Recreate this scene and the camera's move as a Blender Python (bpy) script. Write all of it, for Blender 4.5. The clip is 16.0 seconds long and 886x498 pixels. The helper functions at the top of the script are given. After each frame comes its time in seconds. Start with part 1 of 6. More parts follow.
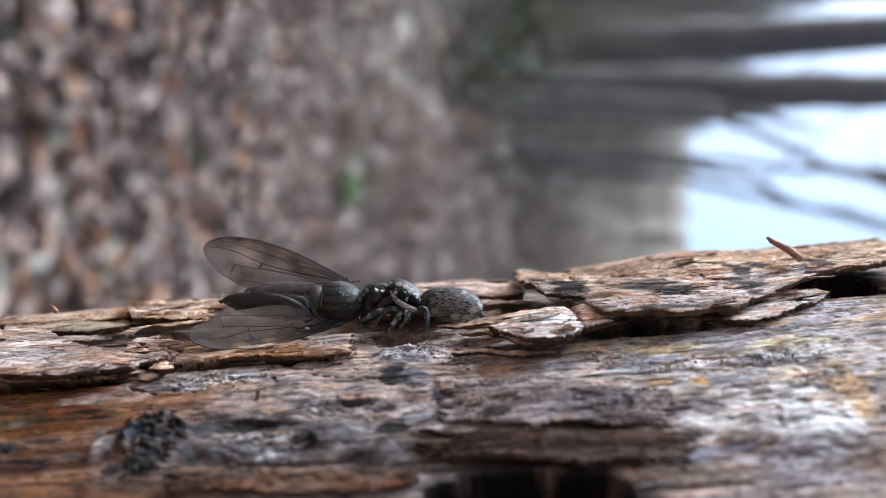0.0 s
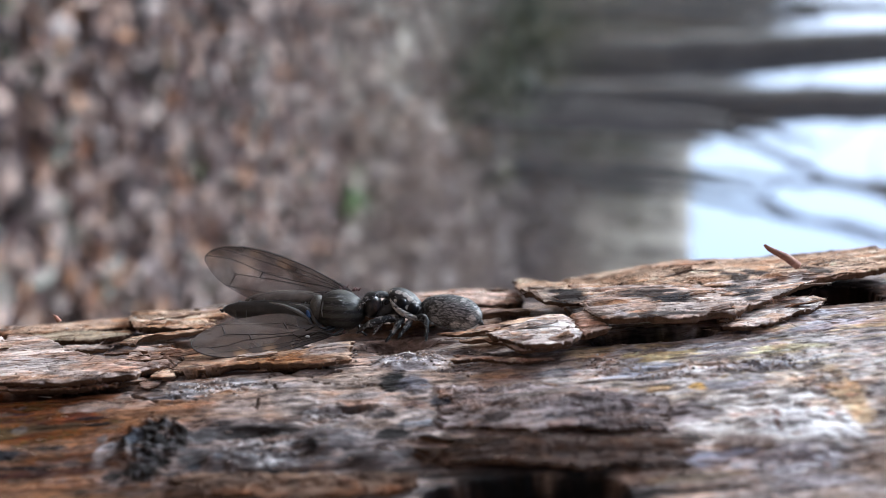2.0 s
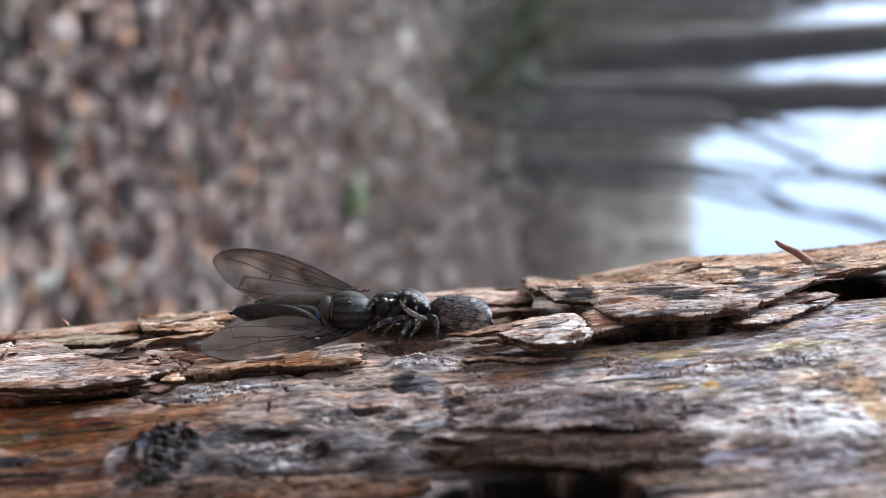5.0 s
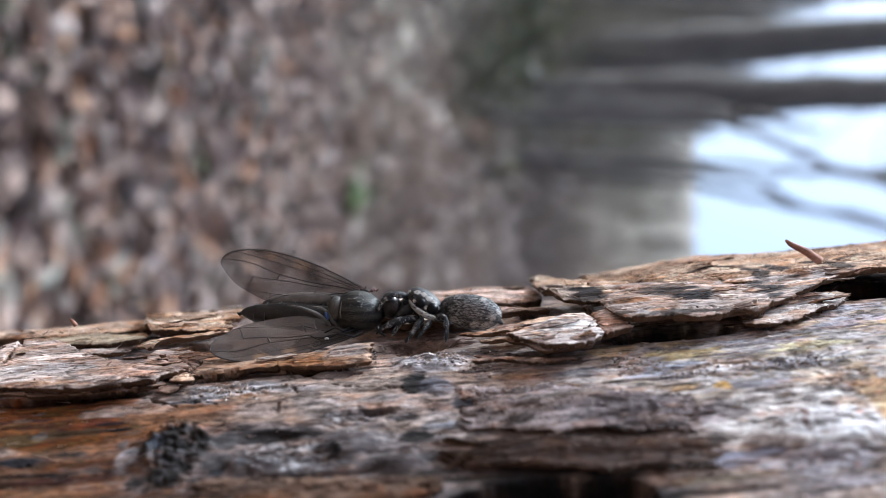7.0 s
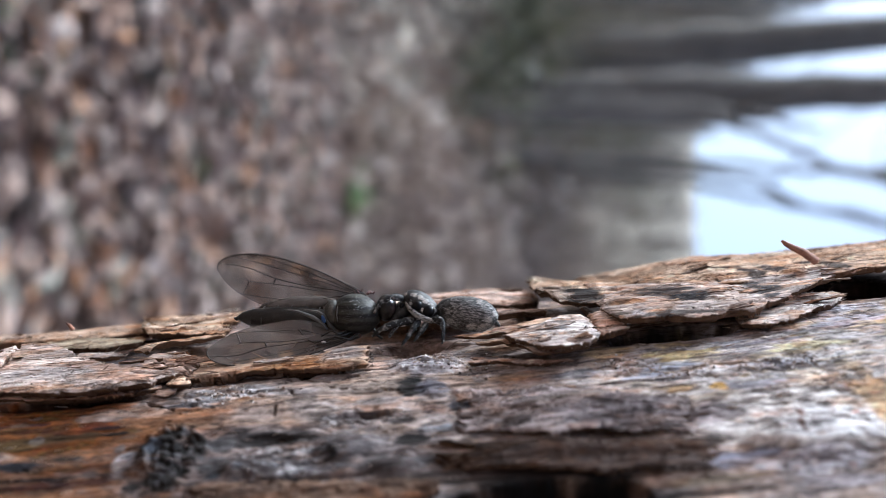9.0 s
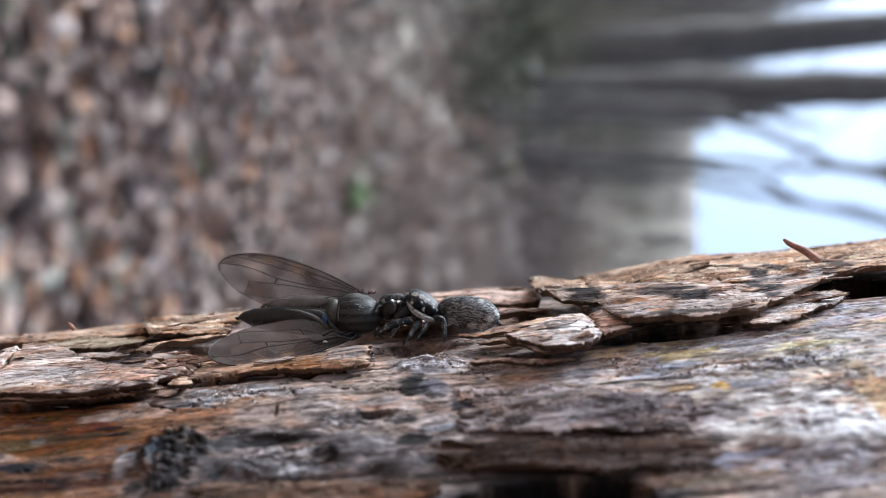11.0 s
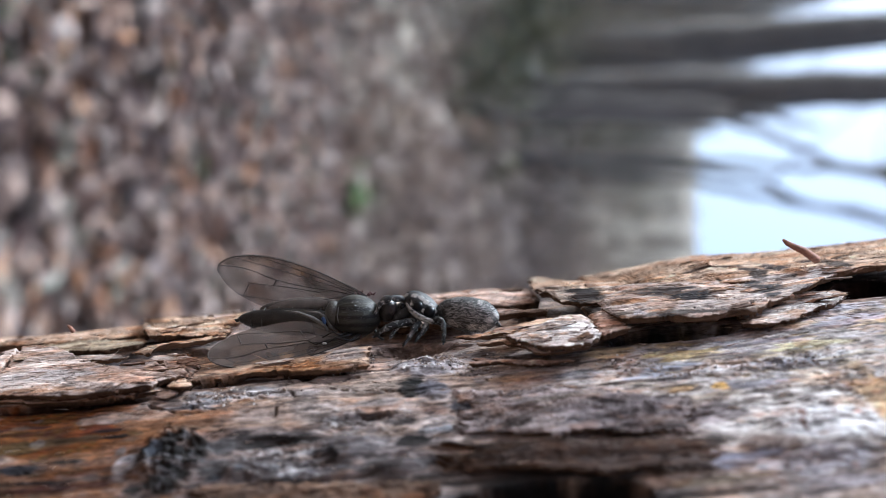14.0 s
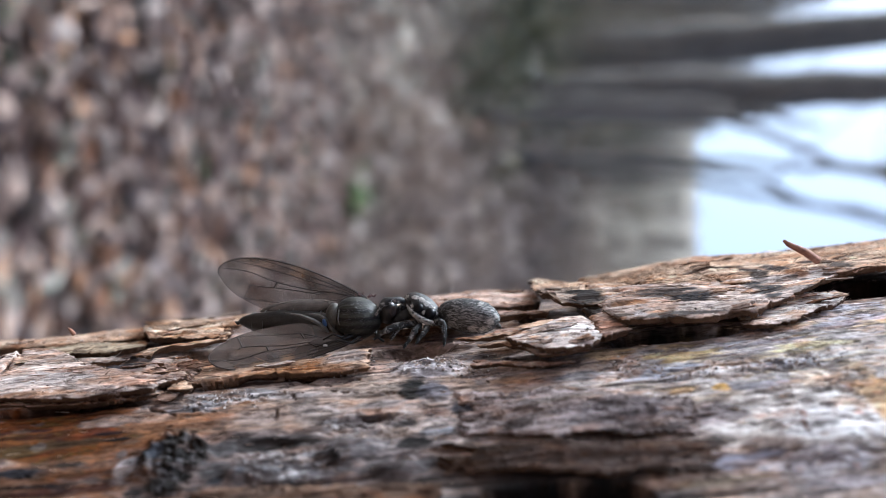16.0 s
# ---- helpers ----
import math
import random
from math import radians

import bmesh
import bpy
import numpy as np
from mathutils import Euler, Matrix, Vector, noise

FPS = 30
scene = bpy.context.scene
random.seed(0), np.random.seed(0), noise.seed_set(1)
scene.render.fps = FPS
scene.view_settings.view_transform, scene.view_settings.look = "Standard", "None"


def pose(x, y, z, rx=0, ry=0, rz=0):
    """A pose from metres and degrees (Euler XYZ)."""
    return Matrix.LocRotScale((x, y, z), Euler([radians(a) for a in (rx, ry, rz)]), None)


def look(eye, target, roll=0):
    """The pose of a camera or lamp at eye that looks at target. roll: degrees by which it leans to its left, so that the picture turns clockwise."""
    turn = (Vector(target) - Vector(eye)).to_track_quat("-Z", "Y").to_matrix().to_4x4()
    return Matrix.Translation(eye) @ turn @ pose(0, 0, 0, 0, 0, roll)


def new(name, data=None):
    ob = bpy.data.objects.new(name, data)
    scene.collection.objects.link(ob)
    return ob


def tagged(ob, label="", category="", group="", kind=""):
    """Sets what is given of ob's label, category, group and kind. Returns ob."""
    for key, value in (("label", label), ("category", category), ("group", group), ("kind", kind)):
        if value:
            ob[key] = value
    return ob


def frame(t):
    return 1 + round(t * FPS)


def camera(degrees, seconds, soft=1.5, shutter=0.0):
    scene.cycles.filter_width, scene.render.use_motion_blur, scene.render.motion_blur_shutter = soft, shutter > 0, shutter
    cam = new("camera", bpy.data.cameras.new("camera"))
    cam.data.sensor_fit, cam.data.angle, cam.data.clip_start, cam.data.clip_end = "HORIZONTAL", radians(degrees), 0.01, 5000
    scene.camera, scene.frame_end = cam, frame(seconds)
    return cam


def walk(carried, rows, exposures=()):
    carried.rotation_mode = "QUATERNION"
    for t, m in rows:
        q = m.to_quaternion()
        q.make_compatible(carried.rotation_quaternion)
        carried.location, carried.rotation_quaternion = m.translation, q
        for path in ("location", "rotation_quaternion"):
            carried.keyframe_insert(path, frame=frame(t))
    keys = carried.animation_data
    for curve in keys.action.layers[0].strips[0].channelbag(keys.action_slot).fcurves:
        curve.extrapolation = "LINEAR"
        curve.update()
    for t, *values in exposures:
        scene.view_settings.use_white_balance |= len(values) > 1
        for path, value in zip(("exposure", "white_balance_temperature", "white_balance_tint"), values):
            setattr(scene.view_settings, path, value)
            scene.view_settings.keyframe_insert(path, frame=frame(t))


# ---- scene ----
# A jumping spider with a fly it has caught, on a dead standing trunk in bare spring woods.
# The film was shot with the camera turned on its side: up in the world is to the picture's right.
cam = camera(50, 16.0, soft=0.75)
cam.data.dof.use_dof = True
cam.data.dof.focus_distance = 0.0453
cam.data.dof.aperture_fstop = 40.0

PATH = [
    (0.0, (0.000115, -0.048793, 0.000338), (0.000611, 0.001202, 0.000798), 91.381),
    (0.5, (0.000083, -0.048732, 0.000247), (0.000629, 0.001263, 0.000731), 91.501),
    (1.0, (0.000228, -0.048885, 0.000296), (0.000666, 0.001111, 0.000811), 91.344),
    (1.5, (0.000341, -0.049032, 0.000395), (0.000390, 0.000966, 0.000825), 91.316),
    (2.0, (0.000409, -0.049146, 0.000491), (0.000140, 0.000852, 0.000802), 91.208),
    (2.5, (0.000368, -0.049101, 0.000577), (-0.000033, 0.000898, 0.000708), 91.047),
    (3.0, (0.000231, -0.049008, 0.000512), (-0.000052, 0.000991, 0.000662), 90.818),
    (3.5, (0.000322, -0.048925, 0.000187), (0.000161, 0.001074, 0.000343), 90.802),
    (4.0, (0.000286, -0.048911, 0.000215), (0.000194, 0.001088, 0.000360), 90.591),
    (6.5, (0.000245, -0.048843, 0.000254), (0.000163, 0.001156, 0.000298), 90.556),
    (7.0, (0.000135, -0.048748, -0.000198), (0.000210, 0.001252, -0.000105), 90.541),
    (7.5, (0.000102, -0.048710, -0.000181), (0.000195, 0.001290, -0.000129), 90.436),
    (8.0, (0.000119, -0.048748, -0.000139), (0.000210, 0.001252, -0.000010), 90.283),
    (8.5, (0.000174, -0.048796, -0.000037), (0.000156, 0.001204, 0.000067), 90.255),
    (9.0, (0.000074, -0.048787, 0.000017), (0.000094, 0.001213, 0.000076), 90.221),
    (11.5, (-0.000013, -0.048718, -0.000002), (0.000162, 0.001282, -0.000007), 90.105),
    (12.0, (-0.000004, -0.048752, 0.000070), (0.000110, 0.001247, 0.000035), 89.987),
    (12.5, (0.000010, -0.048731, 0.000029), (0.000024, 0.001269, 0.000001), 90.002),
    (13.0, (-0.000041, -0.048692, -0.000033), (-0.000001, 0.001308, -0.000047), 90.085),
    (13.5, (-0.000025, -0.048669, -0.000031), (0.000082, 0.001331, -0.000022), 90.001),
    (14.0, (-0.000006, -0.048720, 0.000047), (0.000070, 0.001280, 0.000044), 89.973),
    (14.5, (0.000011, -0.048746, 0.000090), (0.000010, 0.001254, 0.000038), 89.909),
    (15.0, (-0.000049, -0.048784, 0.000164), (-0.000097, 0.001216, 0.000060), 89.776),
    (15.5, (-0.000105, -0.048725, 0.000153), (-0.000130, 0.001274, 0.000048), 89.742),
    (16.0, (-0.000065, -0.048707, 0.000062), (-0.000015, 0.001293, 0.000019), 89.809),
]
walk(cam, [(t, look(eye, target, roll)) for t, eye, target, roll in PATH], exposures=[(0, 0.95, 5180, 4), (16, 0.95, 5180, 4)])

# ---- light: hazy sun high over the far side of the trunk, pale sky ----
SUN_DIR = Vector((-0.59, 0.36, 0.72)).normalized()
world = bpy.data.worlds.new("sky")
scene.world = world
world.use_nodes = True
wn = world.node_tree.nodes
sky = wn.new("ShaderNodeTexSky")
sky.sky_type = "NISHITA"
sky.sun_disc = False
sky.sun_elevation = math.asin(SUN_DIR.z)
sky.sun_rotation = math.atan2(SUN_DIR.x, SUN_DIR.y)
sky.dust_density = 8.0
sky.air_density = 1.0
world.node_tree.links.new(sky.outputs[0], wn["Background"].inputs[0])
wn["Background"].inputs[1].default_value = 0.14

sun_data = bpy.data.lights.new("sun", "SUN")
sun_data.energy = 2.7
sun_data.angle = radians(5)
sun_data.color = (1.0, 0.98, 0.96)
sun = new("sun", sun_data)
sun.matrix_world = look(SUN_DIR * 20, (0, 0, 0))

# ---- helpers of this scene ----
MM = 0.001
ORIGIN = {}


def at_mm(u, v, w):
    """u up the trunk, v out from it, w away from the viewer, in millimetres, to metres in the world."""
    return Vector((-v * MM, w * MM, u * MM))


def thing(name, place, label, category, group="", kind=""):
    ob = new(name)
    ob.empty_display_size = 0.002
    ob.location = place
    ORIGIN[ob] = Vector(place)
    return tagged(ob, label, category, group, kind)


def finish_mesh(name, bm, material, smooth=True):
    me = bpy.data.meshes.new(name)
    bm.to_mesh(me)
    bm.free()
    me.materials.append(material)
    me.polygons.foreach_set("use_smooth", [smooth] * len(me.polygons))
    return me


def part(name, bm, material, parent, label="", smooth=True, kind=""):
    """One mesh under a thing or under a part; bm is in world metres."""
    origin = ORIGIN[parent]
    bmesh.ops.translate(bm, verts=bm.verts, vec=-origin)
    ob = new(name, finish_mesh(name, bm, material, smooth))
    ob.parent = parent
    ORIGIN[ob] = origin
    return tagged(ob, label, kind=kind)


def array_part(name, verts, faces, material, parent, label="", tint=None, smooth=True, kind=""):
    """The same from arrays; tint is one colour a vertex."""
    origin = ORIGIN[parent]
    me = bpy.data.meshes.new(name)
    me.from_pydata((np.asarray(verts) - np.array(origin)).tolist(), [], faces)
    me.materials.append(material)
    me.polygons.foreach_set("use_smooth", [smooth] * len(me.polygons))
    if tint is not None:
        layer = me.color_attributes.new("tint", "FLOAT_COLOR", "POINT")
        layer.data.foreach_set("color", np.column_stack([tint, np.ones(len(tint))]).astype(np.float32).ravel())
    ob = new(name, me)
    ob.parent = parent
    ORIGIN[ob] = origin
    return tagged(ob, label, kind=kind)


def tube(bm, points, radii, sides=8, squash=1.0):
    """A capped round rod through points, with a radius at each."""
    points = [Vector(p) for p in points]
    rings = []
    side = None
    for i, p in enumerate(points):
        d = (points[min(i + 1, len(points) - 1)] - points[max(i - 1, 0)]).normalized()
        if side is None:
            side = d.orthogonal().normalized()
        side = (side - d * side.dot(d)).normalized()
        other = d.cross(side)
        ring = []
        for k in range(sides):
            ang = 2 * math.pi * k / sides
            ring.append(bm.verts.new(p + (side * math.cos(ang) + other * math.sin(ang) * squash) * radii[i]))
        rings.append(ring)
    for r0, r1 in zip(rings, rings[1:]):
        for k in range(sides):
            bm.faces.new((r0[k], r0[(k + 1) % sides], r1[(k + 1) % sides], r1[k]))
    bm.faces.new(list(reversed(rings[0])))
    bm.faces.new(rings[-1])
    bmesh.ops.recalc_face_normals(bm, faces=bm.faces)
    return bm


def blob(bm, centre, axes, radii, rings=16, sides=24, shape=None):
    """A rounded body: axes are three unit vectors, shape(t, ang) scales its cross-section along the first of them."""
    centre = Vector(centre)
    ax, ay, az = [Vector(v).normalized() for v in axes]
    rows = []
    for i in range(rings + 1):
        th = math.pi * i / rings
        if i in (0, rings):
            rows.append([bm.verts.new(centre + ax * radii[0] * math.cos(th))])
            continue
        row = []
        for k in range(sides):
            ang = 2 * math.pi * k / sides
            g = shape(math.cos(th), ang) if shape else 1.0
            row.append(bm.verts.new(centre + ax * radii[0] * math.cos(th)
                                    + (ay * radii[1] * math.cos(ang) + az * radii[2] * math.sin(ang)) * math.sin(th) * g))
        rows.append(row)
    for r0, r1 in zip(rows, rows[1:]):
        for k in range(sides):
            n = (k + 1) % sides
            if len(r0) == 1:
                bm.faces.new((r0[0], r1[k], r1[n]))
            elif len(r1) == 1:
                bm.faces.new((r0[k], r1[0], r0[n]))
            else:
                bm.faces.new((r0[k], r1[k], r1[n], r0[n]))
    bmesh.ops.recalc_face_normals(bm, faces=bm.faces)
    return bm


# smooth lattice noise for arrays
def hash2(ix, iy, seed):
    n = (ix * 374761393 + iy * 668265263 + seed * 982451653) & 0x7FFFFFFF
    n = ((n ^ (n >> 13)) * 1274126177) & 0x7FFFFFFF
    return ((n ^ (n >> 16)) & 0xFFFFF) / 0xFFFFF


def noise2(x, y, seed=0):
    x, y = np.asarray(x, float), np.asarray(y, float)
    ix, iy = np.floor(x).astype(np.int64), np.floor(y).astype(np.int64)
    fx, fy = x - ix, y - iy
    fx, fy = fx * fx * (3 - 2 * fx), fy * fy * (3 - 2 * fy)
    a = hash2(ix, iy, seed) * (1 - fx) + hash2(ix + 1, iy, seed) * fx
    b = hash2(ix, iy + 1, seed) * (1 - fx) + hash2(ix + 1, iy + 1, seed) * fx
    return (a * (1 - fy) + b * fy) * 2 - 1


def fbm(x, y, seed=0, octaves=4, gain=0.5):
    total, amp, norm = 0.0, 1.0, 0.0
    for o in range(octaves):
        total = total + amp * noise2(x * 2**o + 17.3 * o, y * 2**o - 9.1 * o, seed + o)
        norm += amp
        amp *= gain
    return total / norm


def ramp(x, lo, hi):
    t = np.clip((x - lo) / (hi - lo), 0, 1)
    return t * t * (3 - 2 * t)


# ---- materials ----
class Nodes:
    """Short way to a node material."""

    def __init__(self, name):
        self.m = bpy.data.materials.new(name)
        self.m.use_nodes = True
        self.t = self.m.node_tree
        self.b = self.t.nodes["Principled BSDF"]

    def add(self, kind, **settings):
        n = self.t.nodes.new(kind)
        for key, value in settings.items():
            n.inputs[key.replace("_", " ")].default_value = value
        return n

    def link(self, a, b):
        self.t.links.new(a, b)

    def coords(self, scale, turn=(0, 0, 0), kind="Object"):
        c, mp = self.add("ShaderNodeTexCoord"), self.add("ShaderNodeMapping")
        mp.inputs["Scale"].default_value = scale
        if any(turn):
            first = self.add("ShaderNodeMapping")
            first.inputs["Rotation"].default_value = turn
            self.link(c.outputs[kind], first.inputs[0])
            self.link(first.outputs[0], mp.inputs[0])
        else:
            self.link(c.outputs[kind], mp.inputs[0])
        return mp.outputs[0]

    def noise(self, vec, scale=1.0, detail=4.0, rough=0.6):
        n = self.add("ShaderNodeTexNoise", Scale=scale, Detail=detail, Roughness=rough)
        self.link(vec, n.inputs["Vector"])
        return n.outputs["Fac"]

    def mix(self, fac, a, b, blend="MIX"):
        n = self.add("ShaderNodeMix")
        n.data_type, n.blend_type = "RGBA", blend
        for sock, v in ((n.inputs[0], fac), (n.inputs[6], a), (n.inputs[7], b)):
            if hasattr(v, "is_linked"):
                self.link(v, sock)
            else:
                sock.default_value = v if not isinstance(v, tuple) else (*v, 1) if len(v) == 3 else v
        return n.outputs[2]

    def ramp(self, fac, stops):
        n = self.add("ShaderNodeValToRGB")
        while len(n.color_ramp.elements) < len(stops):
            n.color_ramp.elements.new(0.5)
        for e, (p, c) in zip(n.color_ramp.elements, stops):
            e.position, e.color = p, (*c, 1) if len(c) == 3 else c
        self.link(fac, n.inputs[0])
        return n.outputs[0]

    def bump(self, height, distance, strength=1.0, under=None):
        n = self.add("ShaderNodeBump", Distance=distance, Strength=strength)
        self.link(height, n.inputs["Height"])
        if under is not None:
            self.link(under, n.inputs["Normal"])
        return n.outputs[0]

    def done(self, colour=None, rough=0.7, normal=None, **more):
        if colour is not None:
            if hasattr(colour, "is_linked"):
                self.link(colour, self.b.inputs["Base Color"])
            else:
                self.b.inputs["Base Color"].default_value = (*colour, 1)
        if hasattr(rough, "is_linked"):
            self.link(rough, self.b.inputs["Roughness"])
        else:
            self.b.inputs["Roughness"].default_value = rough
        if normal is not None:
            self.link(normal, self.b.inputs["Normal"])
        for key, value in more.items():
            self.b.inputs[key.replace("_", " ")].default_value = value
        return self.m


LEAN = radians(5.6)


def wood_material(name):
    """Fibrous grey wood: long grain, dark hairline fissures, flecks and grit over the tint of the piece."""
    n = Nodes(name)
    tint = n.add("ShaderNodeVertexColor")
    tint.layer_name = "tint"
    turn = (0, LEAN, 0)
    wide = n.noise(n.coords((3200, 3200, 420), turn), 1.0, 6, 0.7)
    grain = n.noise(n.coords((9000, 9000, 1300), turn), 1.0, 5, 0.7)
    fleck = n.noise(n.coords((5200, 5200, 2400), turn), 1.0, 6, 0.75)
    fiss = n.noise(n.coords((1500, 1500, 110), turn), 1.0, 4, 0.58)
    away = n.add("ShaderNodeMath")
    away.operation = "SUBTRACT"
    n.link(fiss, away.inputs[0])
    away.inputs[1].default_value = 0.5
    gap = n.add("ShaderNodeMath")
    gap.operation = "ABSOLUTE"
    n.link(away.outputs[0], gap.inputs[0])
    line = n.ramp(gap.outputs[0], [(0.0, (0.16, 0.12, 0.10)), (0.005, (0.45, 0.40, 0.37)), (0.012, (1, 1, 1))])
    c = n.mix(0.65, tint.outputs[0], n.ramp(wide, [(0.33, (0.55, 0.48, 0.44)), (0.48, (1.0, 0.98, 0.97)), (0.66, (1.35, 1.32, 1.30))]), "MULTIPLY")
    c = n.mix(0.75, c, n.ramp(grain, [(0.34, (0.50, 0.46, 0.43)), (0.52, (1, 1, 1)), (0.68, (1.28, 1.26, 1.25))]), "MULTIPLY")
    c = n.mix(0.6, c, n.ramp(fleck, [(0.28, (0.16, 0.14, 0.13)), (0.37, (0.88, 0.87, 0.86)), (0.57, (1.0, 1.0, 1.0)), (0.70, (1.35, 1.34, 1.33))]), "MULTIPLY")
    c = n.mix(0.6, c, line, "MULTIPLY")
    b1 = n.bump(wide, 0.00006, 1.0)
    b2 = n.bump(fleck, 0.00004, 0.8, b1)
    b3 = n.bump(line, 0.00006, 1.0, b2)
    return n.done(c, 0.85, b3, Specular_IOR_Level=0.12)


WOOD = wood_material("weathered_wood")

# ---- the trunk: a leaning round stem; a runs up its length, s round it from the crest, both in millimetres ----
TRUNK_R, CREST, DEPTH = 38.0, -3.2, 6.0
E_A = np.array([math.cos(LEAN), math.sin(LEAN), 0.0])
E_N = np.array([-math.sin(LEAN), math.cos(LEAN), 0.0])


def on_trunk(a, s, h):
    """Arrays of trunk coordinates and heights over the bare stem to metres in the world."""
    a, s, h = np.broadcast_arrays(np.asarray(a, float), np.asarray(s, float), np.asarray(h, float))
    th = s / TRUNK_R
    n = CREST - TRUNK_R + (TRUNK_R + h) * np.cos(th)
    u, v = a * E_A[0] + n * E_N[0], a * E_A[1] + n * E_N[1]
    w = DEPTH - (TRUNK_R + h) * np.sin(th)
    return np.stack([-v, w, u], -1) * MM

TAN, GREY = (0.35, 0.26, 0.195), (0.26, 0.228, 0.212)
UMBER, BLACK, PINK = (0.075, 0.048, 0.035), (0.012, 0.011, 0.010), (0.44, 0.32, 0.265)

STAINS_AND_SHADE, SCALES, BARK_STAINS, RELIEF, HOLES, GRIT, CRACKS = [], [], [], [], [], [], []


def stain_or_shade(a, s, ra, rs, colour, strength, rough=0.55):
    """Staining, growth or painted-in shade on the bare wood: its middle, half-lengths, colour."""
    STAINS_AND_SHADE.append((a, s, ra, rs, colour, strength, rough))


def scale_growth(a, s, ra, rs, colour, strength, rough=0.55):
    """A pale crust beside or on the dark growth."""
    SCALES.append((a, s, ra, rs, colour, strength, rough))


def bark_stain(a, s, ra, rs, colour, strength, rough=0.7):
    """A mark on the bark, given the same way."""
    BARK_STAINS.append((a, s, ra, rs, colour, strength, rough))


def swell(a, s, ra, rs, lift):
    """A dip or a swelling of the bare wood, in millimetres."""
    RELIEF.append((a, s, ra, rs, lift))


def hollow(a, s, ra, rs, lift):
    """A sharp-edged hollow under lifted bark."""
    HOLES.append((a, s, ra, rs, lift))


def grit(a, s, ra, rs, light, dark):
    """A crumbling, gritty patch with the light and dark of its grains."""
    GRIT.append((a, s, ra, rs, light, dark))


def crack(a, s, a1, s1, wide, deep):
    """A single dark crack from one place to another."""
    CRACKS.append((a, s, a1, s1, wide, deep))


# orange rotten wood at the lower end
stain_or_shade(-17.63, 13.86, 3.95, 1.52, (0.116, 0.0372, 0.00645), 0.95)
stain_or_shade(-17.62, 15.92, 3.74, 1.17, (0.096, 0.0345, 0.00645), 0.92)
stain_or_shade(-15.59, 15.66, 1.49, 0.68, (0.116, 0.0345, 0.0055), 0.85)
stain_or_shade(-18.56, 13.35, 2.41, 0.37, (0.0768, 0.0207, 0.00406), 0.8)
stain_or_shade(-18.53, 14.73, 1.55, 0.14, (0.0384, 0.011, 0.00294), 0.85)
stain_or_shade(-16.25, 16.52, 1.95, 0.20, (0.131, 0.0443, 0.00827), 0.8)
stain_or_shade(-18.10, 16.23, 0.99, 0.41, (0.0614, 0.0399, 0.0154), 0.7)
stain_or_shade(-16.45, 15.91, 1.49, 0.38, (0.0399, 0.0261, 0.0123), 0.7)
stain_or_shade(-17.69, 17.66, 1.43, 0.32, (0.0169, 0.0169, 0.0199), 0.95)
stain_or_shade(-15.79, 17.25, 0.96, 0.22, (0.023, 0.0199, 0.0169), 0.85)
stain_or_shade(-15.52, 18.11, 2.10, 0.31, (0.0844, 0.0303, 0.00736), 0.8)
stain_or_shade(-15.94, 18.89, 3.44, 0.33, (0.0288, 0.00988, 0.00406), 0.95)
stain_or_shade(-16.07, 18.49, 2.55, 0.13, (0.0115, 0.00497, 0.00239), 0.9)
stain_or_shade(-14.33, 15.50, 0.80, 0.15, (0.0135, 0.00552, 0.00276), 0.95)
stain_or_shade(-14.23, 15.88, 0.74, 0.13, (0.00675, 0.00461, 0.00369), 0.95)
stain_or_shade(-17.37, 15.96, 0.30, 0.37, (0.128, 0.11, 0.0921), 0.7)
stain_or_shade(-18.05, 14.20, 0.31, 0.15, (0.123, 0.101, 0.0859), 0.6)
stain_or_shade(-18.53, 14.73, 0.41, 0.14, (0.123, 0.0859, 0.0614), 0.6)
# pale pinkish ledge between the orange wood and the growth
stain_or_shade(-14.97, 14.53, 1.28, 0.47, (0.244, 0.192, 0.164), 0.85)
stain_or_shade(-13.29, 14.48, 1.40, 0.57, (0.244, 0.174, 0.134), 0.7)
stain_or_shade(-14.30, 13.44, 0.66, 0.37, (0.209, 0.0984, 0.0465), 0.7)
stain_or_shade(-11.45, 15.12, 1.37, 0.27, (0.233, 0.121, 0.0639), 0.7)
stain_or_shade(-10.77, 13.73, 1.15, 0.81, (0.209, 0.209, 0.215), 0.85)
stain_or_shade(-11.90, 14.18, 1.15, 0.24, (0.199, 0.203, 0.215), 0.7)
stain_or_shade(-8.86, 13.26, 1.55, 0.64, (0.221, 0.215, 0.215), 0.75)
stain_or_shade(-8.98, 14.08, 1.01, 0.34, (0.199, 0.111, 0.0523), 0.7)
stain_or_shade(-8.57, 15.20, 1.47, 0.44, (0.267, 0.209, 0.174), 0.7)
stain_or_shade(-5.94, 15.23, 1.21, 0.98, (0.256, 0.221, 0.199), 0.7)
stain_or_shade(-4.09, 13.96, 1.98, 0.70, (0.267, 0.215, 0.174), 0.7)
stain_or_shade(-2.88, 12.91, 1.01, 0.44, (0.291, 0.233, 0.192), 0.7)
stain_or_shade(-9.87, 15.93, 2.18, 0.21, (0.233, 0.156, 0.105), 0.5)
# dark growth and the pale scale beside it
scale_growth(-13.71, 16.92, 0.26, 0.34, (0.126, 0.135, 0.145), 0.8, 0.3)
scale_growth(-13.30, 17.90, 0.47, 0.64, (0.40, 0.40, 0.42), 0.95, 0.35)
scale_growth(-12.24, 17.33, 0.33, 0.67, (0.0385, 0.0423, 0.0503), 0.75)
